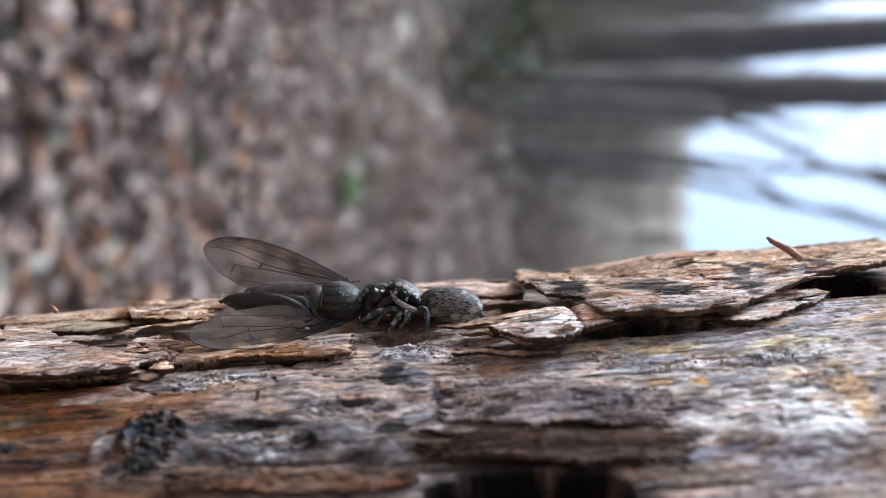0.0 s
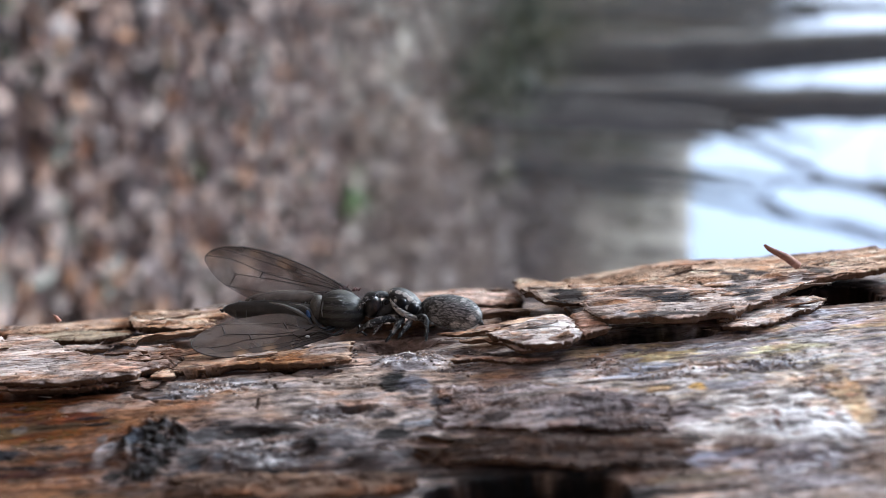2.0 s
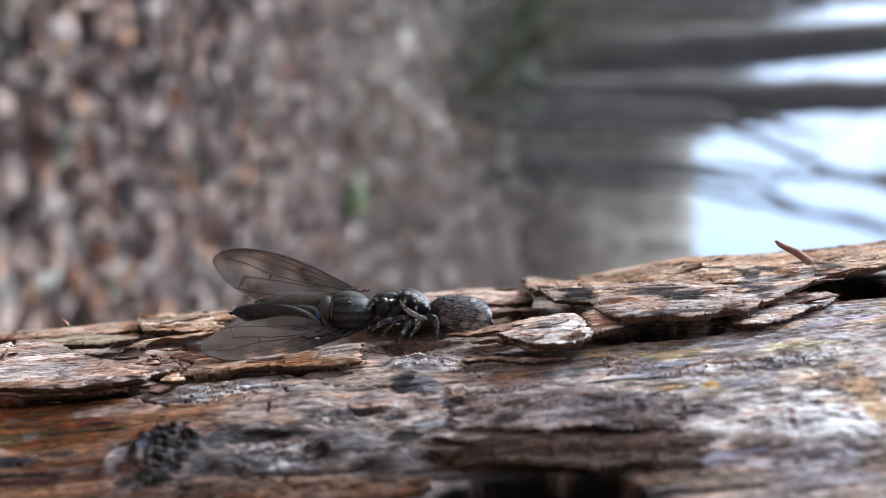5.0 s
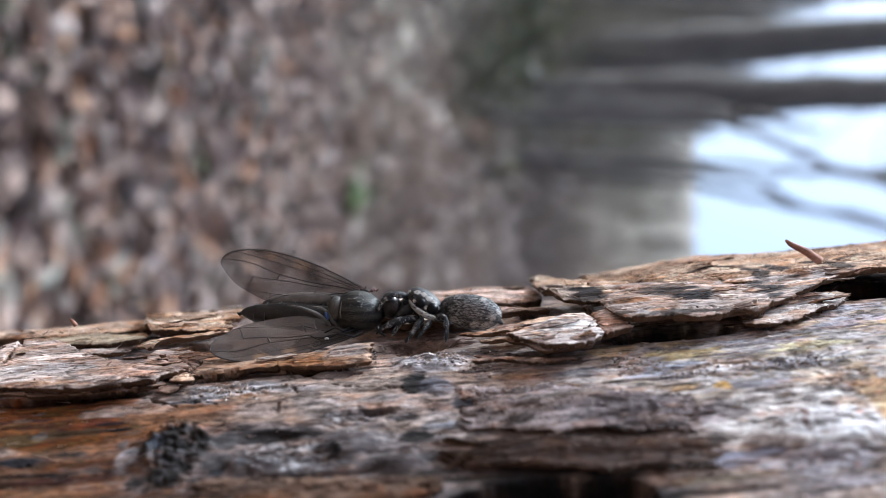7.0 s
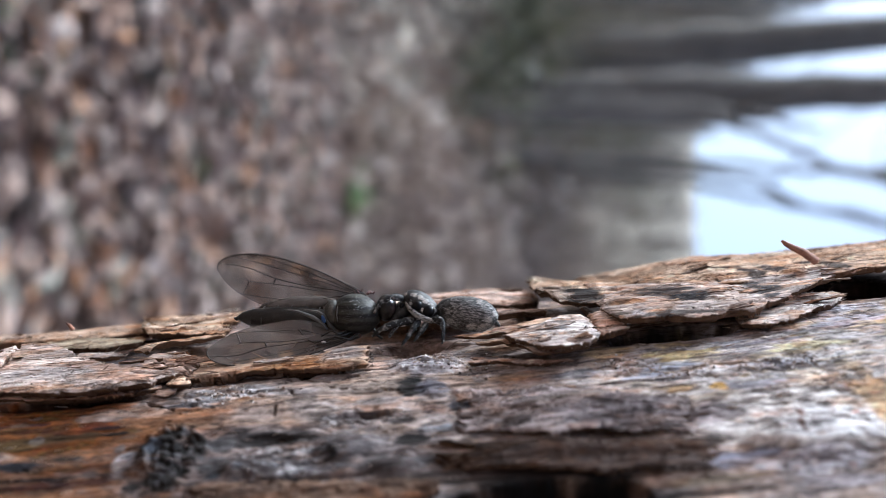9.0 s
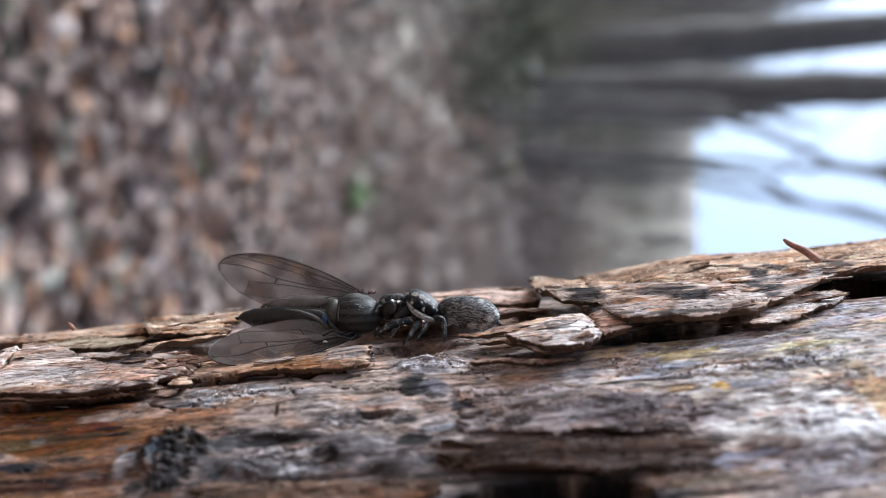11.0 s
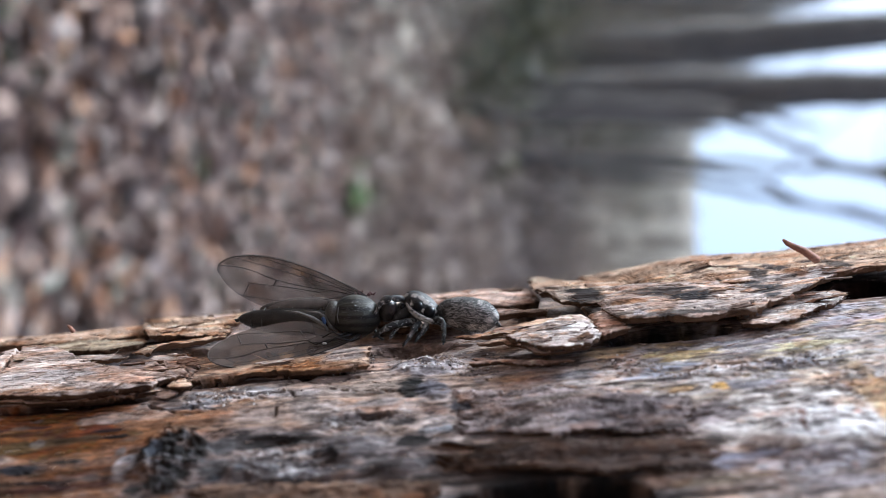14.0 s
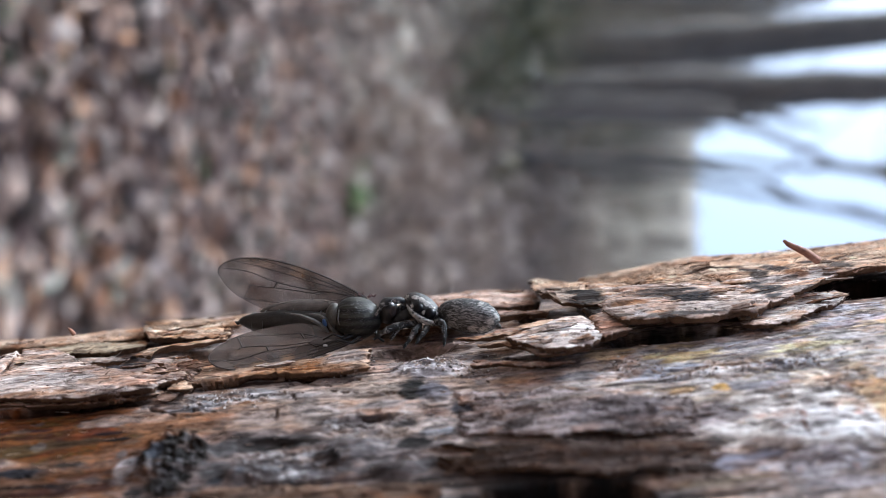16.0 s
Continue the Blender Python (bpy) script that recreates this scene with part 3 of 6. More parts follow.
def wood_tint(a, s, h):
    wav = 0.5 * fbm(a / 14, s / 9, 40, 2)
    g = fbm(a / 3.2, s / 0.7 + wav, 201, 4, 0.6)[:, None]
    k = fbm(a / 11, s / 2.6, 205, 3)[:, None]
    c = np.array(GREY) * (1 - ramp(g, -0.5, 0.5)) + np.array(TAN) * ramp(g, -0.5, 0.5)
    c = c + (np.array(PINK) - c) * 0.6 * ramp(k, 0.1, 0.5)
    c = c + (np.array(UMBER) - c) * 0.45 * ramp(k, -0.15, -0.55)
    bleach = ramp(fbm(a / 2.8, s / 0.9 + wav, 216, 4, 0.62), 0.16, 0.42)[:, None]
    c = c + (np.array((0.50, 0.42, 0.37)) - c) * 0.6 * bleach
    # rotten orange-brown wood at the lower end
    rot = (ramp(-a, 5.5, 12.0) * ramp(s, 13.0, 15.0) * ramp(fbm(a / 5, s / 1.2, 219, 3), -0.45, -0.1))[:, None]
    c = c + (np.array((0.115, 0.046, 0.013)) * (1 + 0.9 * g) - c) * 0.9 * rot
    c = marked(c, a, s, STAINS_AND_SHADE, 0)
    lich = patch_mask(a, s, LICHEN, 90, 0.8)[:, None]
    spots = ramp(fbm(a * 1.9, s * 2.2, 220, 4, 0.6), 0.12, 0.34)[:, None]
    c = c + (np.array(BLACK) * (1 - spots) + np.array((0.06, 0.057, 0.058)) * spots - c) * 0.96 * lich
    c = marked(c, a, s, SCALES, 600)
    for i, (ca, cs, ra, rs, light, dark) in enumerate(GRIT):
        near = (np.abs(a - ca) < 1.8 * ra) & (np.abs(s - cs) < 1.8 * rs)
        if near.any():
            x, y = a[near], s[near]
            m = patch_mask(x, y, (ca, cs, ra, rs), 140 + i, 0.7)
            n = fbm(x * 1.6, y * 3.2, 160 + i, 4, 0.68)
            up, low = (m * ramp(n, 0.05, 0.22) * 0.75)[:, None], (m * ramp(-n, 0.10, 0.25) * 0.8)[:, None]
            c[near] += (np.array((1.0, 0.95, 0.92)) * light - c[near]) * up
            c[near] += (np.array((1.0, 0.88, 0.83)) * dark - c[near]) * low
    # fine stripes of ochre, slate and white along the grain of the upper end
    zone = (ramp(a, 5, 9) * ramp(s, 9.5, 12) * (1 - ramp(s, 15.5, 18)))[:, None]
    n1 = fbm(a / 3.2, s / 0.42 + wav, 240, 4, 0.65)[:, None]
    n2 = fbm(a / 1.8, s / 0.26 + wav, 246, 4, 0.65)[:, None]
    c = c + (np.array((0.46, 0.35, 0.17)) - c) * 0.6 * zone * ramp(n1, 0.18, 0.36)
    c = c + (np.array((0.17, 0.17, 0.20)) - c) * 0.7 * zone * ramp(-n1, 0.14, 0.34)
    c = c + (np.array((0.50, 0.50, 0.52)) - c) * 0.6 * zone * ramp(n2, 0.18, 0.36)
    c = c + (np.array((0.14, 0.11, 0.105)) - c) * 0.65 * zone * ramp(-n2, 0.22, 0.38)
    blot = fbm(a / 1.1, s / 0.75, 250, 5, 0.68)[:, None]
    c = c * (1 + 0.8 * blot) * (1 + 0.5 * fbm(a / 0.32, s / 0.22, 255, 4, 0.7)[:, None])
    c = weathered(c, a, s, 0, 0.75)
    return np.clip(c * np.array((0.98, 1.0, 1.06)), 0.008, 0.75)


def spaced(stretches):
    """Grid lines: (from, to, step) end to end."""
    out = []
    for lo, hi, step in stretches:
        out.append(np.linspace(lo, hi, max(1, int(round((hi - lo) / step))), endpoint=False))
    return np.concatenate(out)


trunk = thing("dead_tree_trunk", at_mm(-870, -3.2 - 38 - 85, 6), "leaning dead tree trunk, weathered and splitting, bark half gone", "tree trunk")
ga = np.append(spaced([(-876, -60, 6), (-60, -27, 0.5), (-27, 27, 0.062), (27, 60, 0.5), (60, 620, 6)]), 620)
gs = spaced([(-119.38, -12, 2.0), (-12, -3, 0.35), (-3, 25, 0.065), (25, 45, 0.5), (45, 119.38, 2.0)])
A, SS = np.meshgrid(ga, gs, indexing="ij")
flat_a, flat_s = A.ravel(), SS.ravel()
height = wood_height(flat_a, flat_s)
wrap = ramp(np.abs(flat_s), 60, 100)
height = height * (1 - wrap)
na, ns = len(ga), len(gs)
idx = np.arange(na * ns).reshape(na, ns)
nxt = np.roll(idx, -1, axis=1)
quads = np.stack([idx[:-1], nxt[:-1], nxt[1:], idx[1:]], -1).reshape(-1, 4)
faces = quads.tolist() + [list(reversed(idx[-1].tolist()))] + [idx[0].tolist()]
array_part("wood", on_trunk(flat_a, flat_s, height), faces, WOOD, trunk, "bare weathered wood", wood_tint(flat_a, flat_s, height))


SURFACE = []


def flake(name, seed, outline, thick, colours, label="", curl=0.0, rag=0.8, edge=0.3, steps=0.3):
    """A piece of bark or wood lying along the trunk. outline: stations up the trunk, each with its far and near edge round it
    and the height of its top over the stem. The ends are splintered (rag), the long edges uneven (edge), the near edge curls up."""
    ka, klo, khi, kh = np.array(outline, float).T
    a0, a1 = ka[0], ka[-1]
    la, wmax = a1 - a0, (khi - klo).max()
    n_a, n_s = int(min(560, max(40, la / 0.048))), int(min(130, max(14, wmax / 0.055)))
    p, q = np.meshgrid(np.linspace(0, 1, n_a), np.linspace(0, 1, n_s), indexing="ij")
    start = a0 + rag * np.abs(fbm(q * wmax * 1.8, q * 0 + seed, 300 + seed, 5, 0.68)) * 1.6
    stop = a1 - rag * np.abs(fbm(q * wmax * 1.8, q * 0 + 5.5 + seed, 330 + seed, 5, 0.68)) * 1.6
    a = start + (stop - start) * p
    lo, hi, top = np.interp(a, ka, klo), np.interp(a, ka, khi), np.interp(a, ka, kh)
    fray = lambda k: edge * (1.2 * fbm(a / 2.0, a * 0 + seed + k, 350 + seed, 5, 0.66) + 1.0 * fbm(a / 0.9, a * 0 + k, 371 + seed, 6, 0.75))
    lo, hi = lo + fray(0.0), hi + fray(3.3)
    s = lo + (hi - lo) * q
    wav = 0.5 * fbm(a / 9, s / 5, 380 + seed, 2)
    top = top + curl * q**3 + 0.16 * fbm(a / 7, s / 2.4, 400 + seed, 3)
    strip = fbm(a / 9, s / 0.8 + wav, 410 + seed, 2) * 5
    top = top + steps * 0.30 * (np.floor(strip) + ramp(strip - np.floor(strip), 0.75, 1.0)) / 5
    top = top + fibres(a, s, 10 + seed) - crack_mask(a.ravel(), s.ravel())[1].reshape(a.shape) * 0.7
    rim = np.minimum(np.minimum(q, 1 - q) * (hi - lo) / 0.16, np.minimum(p, 1 - p) * la / 0.16)
    thin = 0.30 + 0.70 * ramp(rim, 0.0, 1.0)
    up = top - 0.25 * thick * (1 - thin)
    down = top - thick * thin
    down = down + 0.08 * fbm(a / 2, s / 0.4, 440 + seed, 3)
    up = np.maximum(up, down + 0.04)
    pa, ps = a.ravel(), s.ravel()
    verts = np.concatenate([on_trunk(pa, ps, up.ravel()), on_trunk(pa, ps, down.ravel())])
    idx = np.arange(n_a * n_s).reshape(n_a, n_s)
    quads = np.stack([idx[:-1, :-1], idx[:-1, 1:], idx[1:, 1:], idx[1:, :-1]], -1).reshape(-1, 4)
    under = quads[:, ::-1] + n_a * n_s
    loop = np.concatenate([idx[0, :-1], idx[:-1, -1], idx[-1, :0:-1], idx[:0:-1, 0]])
    top_rim, low_rim = verts[loop], verts[loop + n_a * n_s]
    k, m = len(verts), len(loop)
    here = np.arange(m)
    then = np.roll(here, -1)
    rimq = np.stack([k + then, k + here, k + m + here, k + m + then], -1)
    verts = np.concatenate([verts, top_rim, low_rim])
    faces = np.concatenate([quads, under, rimq]).tolist()
    base, second, spot = [np.array(c) for c in colours]
    g = ramp(fbm(pa / 6, ps / 0.5, 450 + seed, 4, 0.6), -0.4, 0.4)[:, None]
    c = base * (1 - g) + second * g
    m = ramp(fbm(pa / 2.4, ps / 0.9, 460 + seed, 5, 0.66), 0.16, 0.36)[:, None]
    c = c + (spot - c) * 0.75 * m
    k = fbm(pa / 1.6, ps / 0.55, 464 + seed, 5, 0.66)[:, None]
    c = c * (1 + 0.55 * k) * (1 - (1 - np.array((1.05, 0.72, 0.46))) * 0.75 * ramp(-k, 0.06, 0.28) * ramp(g, 0.2, 0.7))
    c = marked(c, pa, ps, BARK_STAINS, 300)
    c = weathered(c, pa, ps, 10 + seed, 0.6)
    c = np.clip(c * np.array((0.99, 1.0, 1.04)), 0.012, 0.75)
    SURFACE.append((pa.reshape(n_a, n_s), ps.reshape(n_a, n_s), up))
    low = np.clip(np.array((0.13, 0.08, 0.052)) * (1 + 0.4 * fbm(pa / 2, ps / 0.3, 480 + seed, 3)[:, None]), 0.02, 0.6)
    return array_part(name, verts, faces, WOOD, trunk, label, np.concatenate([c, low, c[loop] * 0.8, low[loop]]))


WARM = ((0.467, 0.325, 0.218), (0.569, 0.427, 0.315), (0.366, 0.193, 0.102))
CREAM = ((0.559, 0.406, 0.279), (0.65, 0.508, 0.376), (0.406, 0.234, 0.132))
ASH = ((0.427, 0.351, 0.3), (0.528, 0.442, 0.381), (0.427, 0.279, 0.203))
PEACH = ((0.467, 0.351, 0.279), (0.549, 0.427, 0.351), (0.305, 0.173, 0.117))
BONE = ((0.528, 0.462, 0.417), (0.63, 0.564, 0.513), (0.305, 0.259, 0.239))
OLIVE = ((0.304, 0.244, 0.161), (0.386, 0.322, 0.23), (0.184, 0.138, 0.092))
DUN = ((0.227, 0.185, 0.17), (0.306, 0.261, 0.25), (0.125, 0.0907, 0.0794))
SHADED_BARK = ((0.0602, 0.0408, 0.0321), (0.0875, 0.0641, 0.0525), (0.0292, 0.0213, 0.0185))

# marks on the bark of the upper end
bark_stain(6.64, 7.43, 1.01, 1.51, (0.021, 0.0197, 0.0197), 0.9)
bark_stain(6.02, 5.90, 0.54, 0.67, (0.042, 0.0399, 0.0378), 0.7)
bark_stain(5.25, 6.23, 0.82, 3.13, (0.464, 0.392, 0.328), 0.7)
bark_stain(6.71, 9.42, 0.51, 0.74, (0.0378, 0.0357, 0.0336), 0.8)
bark_stain(10.53, 8.76, 1.89, 0.89, (0.0357, 0.0294, 0.0277), 0.85)
bark_stain(11.51, 9.63, 0.99, 0.64, (0.021, 0.021, 0.0244), 0.85)
bark_stain(8.67, 9.69, 0.90, 0.40, (0.368, 0.208, 0.104), 0.85)
bark_stain(11.29, 11.29, 2.16, 0.59, (0.448, 0.392, 0.352), 0.85)
bark_stain(10.44, 12.02, 1.91, 0.49, (0.084, 0.0756, 0.0693), 0.75)
bark_stain(8.64, 11.56, 0.34, 0.58, (0.448, 0.416, 0.416), 0.85)
bark_stain(7.80, 11.28, 0.69, 0.53, (0.084, 0.0609, 0.0462), 0.7)
bark_stain(15.04, 9.16, 0.73, 1.37, (0.0462, 0.0483, 0.0525), 0.8)
bark_stain(15.64, 6.70, 0.54, 1.07, (0.0378, 0.0328, 0.0315), 0.8)
bark_stain(16.83, 5.80, 0.63, 1.10, (0.0588, 0.0504, 0.0504), 0.7)
bark_stain(17.47, 7.14, 0.58, 1.12, (0.336, 0.188, 0.108), 0.8)
bark_stain(18.81, 5.22, 0.80, 0.60, (0.042, 0.0294, 0.0252), 0.8)
bark_stain(18.43, 7.56, 0.67, 0.94, (0.44, 0.4, 0.376), 0.8)
bark_stain(19.61, 6.78, 0.57, 1.06, (0.0714, 0.0609, 0.0525), 0.7)
bark_stain(13.61, 7.22, 0.17, 0.44, (0.0147, 0.0118, 0.0105), 0.9, 0.3)
bark_stain(15.09, -1.50, 0.68, 0.10, (0.042, 0.0336, 0.0315), 0.8)
bark_stain(14.21, 4.85, 1.74, 0.49, (0.0462, 0.0294, 0.021), 0.8)
bark_stain(10.45, 4.33, 1.04, 0.54, (0.0588, 0.0336, 0.0231), 0.8)
bark_stain(20.87, 5.25, 1.14, 0.45, (0.0252, 0.0168, 0.0126), 0.85)
bark_stain(13.44, 6.40, 1.76, 0.50, (0.416, 0.28, 0.184), 0.6)
# marks on the bark of the lower end
bark_stain(-17.89, 11.23, 3.12, 0.80, (0.4, 0.376, 0.36), 0.6)
bark_stain(-15.44, 11.61, 1.11, 0.76, (0.368, 0.224, 0.144), 0.6)
bark_stain(-20.54, 7.89, 1.92, 0.60, (0.416, 0.264, 0.176), 0.6)
bark_stain(-13.74, 13.07, 0.42, 0.27, (0.0378, 0.0336, 0.0336), 0.7)
bark_stain(-13.05, 10.99, 1.67, 0.54, (0.368, 0.232, 0.16), 0.7)
bark_stain(-6.96, 12.06, 2.10, 0.54, (0.384, 0.2, 0.08), 0.85)
bark_stain(-10.44, 11.26, 1.64, 0.65, (0.336, 0.232, 0.16), 0.6)
bark_stain(-4.94, 11.53, 1.05, 1.02, (0.368, 0.336, 0.32), 0.75)
bark_stain(-5.39, 12.32, 0.88, 0.35, (0.336, 0.176, 0.088), 0.7)
bark_stain(6.33, 18.07, 2.36, 1.05, (0.192, 0.172, 0.18), 0.7)
bark_stain(5.24, 19.10, 1.26, 0.19, (0.021, 0.0147, 0.0126), 0.85)
bark_stain(7.85, 19.06, 1.25, 0.16, (0.042, 0.0302, 0.0273), 0.8)
bark_stain(2.02, 17.92, 0.88, 0.42, (0.0399, 0.0294, 0.026), 0.8)
bark_stain(4.51, 18.31, 0.43, 0.27, (0.24, 0.224, 0.232), 0.7)
bark_stain(6.03, 17.35, 0.66, 0.15, (0.0504, 0.0378, 0.0357), 0.7)
bark_stain(4.35, 16.60, 2.02, 0.24, (0.192, 0.164, 0.132), 0.6)
bark_stain(7.47, 17.96, 0.17, 0.42, (0.042, 0.0315, 0.0294), 0.7)

# lower end: a long pale strip of bark over a second layer, broken off beside the fly
flake("bark_plate", 1, [(-22.76, 6.41, 12.50, 0.75), (-21.22, 6.11, 12.48, 0.80), (-19.31, 7.24, 13.02, 0.85), (-17.60, 9.38, 13.39, 0.85), (-16.14, 10.52, 13.55, 0.85), (-14.78, 10.49, 13.47, 0.80), (-13.87, 9.91, 13.37, 0.75), (-13.08, 9.59, 12.98, 0.65)], 0.34, ASH, "long pale strip of lifting bark", 0.10, 0.5, 0.16, 0.2)
flake("bark_plate", 2, [(-22.11, 10.70, 12.23, 0.35), (-20.42, 11.22, 12.45, 0.40), (-17.57, 12.19, 13.20, 0.45), (-16.00, 12.53, 13.30, 0.45), (-14.30, 12.59, 13.09, 0.40), (-13.02, 12.35, 12.75, 0.30)], 0.30, PEACH, "thin under-layer of bark", 0.05, 0.8, 0.12, 0.4)
flake("bark_plate", 3, [(-14.37, 9.56, 12.16, 0.65), (-13.19, 9.18, 12.59, 0.62), (-12.29, 9.87, 12.04, 0.60), (-11.59, 10.54, 11.74, 0.50)], 0.36, ASH, "cracked end of a bark strip", 0.05, 0.6, 0.22, 0.4)
flake("bark_plate", 4, [(-12.76, 12.02, 12.72, 0.45), (-12.14, 12.08, 13.05, 0.50), (-11.60, 12.33, 12.90, 0.42)], 0.26, CREAM, "", 0.1, 0.25, 0.10, 0.3)
flake("bark_plate", 5, [(-12.13, 9.52, 12.12, 0.22), (-10.35, 10.24, 12.32, 0.25), (-9.03, 10.80, 12.20, 0.28), (-7.48, 10.98, 12.24, 0.30), (-6.17, 11.00, 12.61, 0.34), (-4.90, 10.43, 12.82, 0.42), (-3.69, 10.48, 12.75, 0.48)], 0.34, WARM, "thin orange-brown bark strip with crumbling end", 0.08, 0.35, 0.16, 0.4)
flake("splinter", 6, [(-13.20, 12.66, 13.21, 0.20), (-12.64, 12.74, 13.49, 0.24), (-12.23, 12.97, 13.30, 0.20)], 0.2, ASH, "", 0.0, 0.4, 0.12)
# lower end, far edge
flake("bark_plate", 7, [(-26.99, -1.50, 2.57, 0.45), (-25.26, -1.50, 1.67, 0.35), (-21.27, -1.50, 3.06, 0.28), (-18.65, -1.50, 3.56, 0.30), (-16.48, -0.43, 3.24, 0.30)], 0.5, WARM, "tan strip along the far edge", 0.0, 1.2, 0.25, 0.5)
flake("bark_plate", 8, [(-22.37, 2.09, 3.63, 0.18), (-19.92, 3.51, 5.68, 0.22), (-17.61, 4.33, 6.36, 0.24), (-15.97, 4.42, 5.68, 0.20)], 0.35, OLIVE, "", 0.0, 1.0, 0.2, 0.5)
flake("splinter", 9, [(-19.15, 6.81, 7.08, 0.10), (-18.15, 6.95, 7.72, 0.14), (-16.98, 7.19, 7.84, 0.12), (-15.97, 7.68, 7.72, 0.10)], 0.3, ASH, "", 0.0, 0.8, 0.3, 0.4)
flake("bark_plate", 10, [(-17.91, -1.50, -1.50, 0.72), (-16.28, -1.50, 4.18, 0.62), (-15.17, -1.50, 5.55, 0.50), (-13.60, -1.50, 6.02, 0.46), (-11.27, -1.50, 6.43, 0.46)], 0.28, CREAM, "splintered pale wood flake", 0.05, 1.4, 0.25, 0.9)
flake("splinter", 11, [(-15.36, 8.98, 8.91, 0.72), (-14.51, 8.44, 9.08, 0.80), (-13.64, 7.81, 8.42, 0.85), (-12.43, 7.88, 8.20, 0.80), (-10.98, 7.67, 7.91, 0.70)], 0.28, CREAM, "split pale splinter", 0.0, 0.4, 0.08, 0.9)
# the strip behind the spider and the slivers round it
flake("bark_plate", 12, [(-4.53, 2.65, 6.94, 0.50), (-1.50, -1.50, 5.77, 0.50), (0.21, -1.50, 5.32, 0.48), (2.39, -1.50, 4.28, 0.40), (3.79, -1.50, 4.02, 0.22), (5.10, -1.50, 2.99, 0.15)], 0.5, PEACH, "pinkish strip of bare wood", 0.0, 0.9, 0.2, 0.7)
flake("bark_plate", 13, [(-2.77, 4.50, 7.55, 0.15), (0.11, 3.96, 7.22, 0.12), (1.85, 4.92, 6.44, 0.15), (3.51, 6.12, 6.99, 0.18), (4.99, 7.02, 7.59, 0.25)], 0.35, PEACH, "", 0.0, 0.9, 0.2, 0.6)
flake("splinter", 14, [(0.09, 10.27, 10.28, 0.50), (1.06, 10.37, 10.67, 0.55), (2.36, 10.13, 10.99, 0.60), (3.44, 9.82, 10.71, 0.60), (4.97, 9.30, 10.09, 0.60)], 0.25, WARM, "tan splinter beside the spider", 0.0, 0.5, 0.10, 0.5)
flake("splinter", 15, [(1.14, 11.14, 11.28, 0.40), (2.28, 11.16, 11.67, 0.45), (3.26, 11.53, 12.26, 0.50), (4.70, 11.89, 12.94, 0.50)], 0.25, WARM, "", 0.0, 0.6, 0.12, 0.5)
flake("splinter", 16, [(0.65, 12.44, 13.01, 0.25), (1.89, 12.61, 13.16, 0.25), (3.33, 13.21, 13.53, 0.28), (5.29, 13.36, 13.57, 0.25)], 0.28, PEACH, "", 0.0, 0.8, 0.2, 0.5)
flake("bark_plate", 17, [(2.38, 11.35, 11.67, 0.80), (3.24, 11.29, 13.08, 0.95), (4.20, 11.12, 13.89, 1.05), (5.23, 10.27, 14.04, 1.05), (6.16, 10.11, 13.57, 0.95), (6.68, 10.86, 12.73, 0.80)], 0.26, BONE, "pale loose bark flake", 0.15, 0.3, 0.14, 0.3)
flake("bark_plate", 18, [(2.86, 11.66, 12.50, 0.60), (3.91, 12.05, 13.50, 0.65), (5.13, 12.10, 13.65, 0.65), (6.17, 12.12, 13.14, 0.55)], 0.25, ASH, "", 0.05, 0.7, 0.15, 0.5)
# upper end: broken slabs over the dark gap
flake("bark_plate", 19, [(4.67, -1.50, 6.26, 0.80), (5.55, -1.43, 8.13, 0.80), (6.54, 1.16, 8.79, 0.78), (7.91, 2.18, 8.86, 0.72), (9.45, 3.43, 8.23, 0.65)], 0.24, CREAM, "broken slab of lifting bark", 0.15, 0.7, 0.3, 0.7)
flake("bark_plate", 20, [(6.42, 8.37, 12.18, 0.70), (6.77, 9.35, 12.49, 0.80), (7.37, 9.59, 12.26, 0.85), (8.09, 9.80, 11.94, 0.85)], 0.4, PEACH, "", 0.1, 0.5, 0.25, 0.8)
flake("bark_plate", 21, [(7.14, 5.00, 10.30, 0.85), (7.78, 5.49, 11.62, 0.95), (8.82, 6.27, 12.42, 1.05), (9.77, 6.45, 12.15, 1.05), (10.59, 6.63, 12.69, 1.05), (11.50, 6.80, 12.66, 1.05), (12.41, 6.71, 12.02, 1.00), (13.78, 6.85, 11.72, 0.95), (14.91, 6.61, 10.93, 0.85)], 0.36, ASH, "pale ragged bark slab over a dark gap", 0.15, 0.5, 0.26, 0.6)
flake("bark_plate", 22, [(13.58, 6.50, 10.93, 0.85), (14.79, 6.27, 11.08, 0.90), (16.23, 5.76, 10.40, 0.95), (17.43, 5.39, 9.60, 0.95), (18.51, 5.24, 8.67, 0.95), (19.62, 5.12, 7.64, 0.90)], 0.32, BONE, "speckled pale bark slab", 0.12, 0.5, 0.25, 0.6)
flake("splinter", 23, [(13.95, 9.91, 10.08, 0.50), (15.00, 9.58, 10.35, 0.55), (16.08, 9.04, 10.01, 0.55), (17.03, 8.60, 9.47, 0.50)], 0.25, ((0.40, 0.23, 0.12), (0.48, 0.31, 0.19), (0.22, 0.11, 0.06)), "orange-brown splinter", 0.0, 0.4, 0.10, 0.5)
flake("bark_plate", 24, [(13.10, 10.72, 11.89, 0.35), (14.06, 10.35, 12.47, 0.40), (15.56, 9.74, 11.93, 0.40), (17.23, 8.95, 10.92, 0.38), (18.90, 8.61, 9.78, 0.30)], 0.3, BONE, "", 0.0, 0.8, 0.25, 0.5)
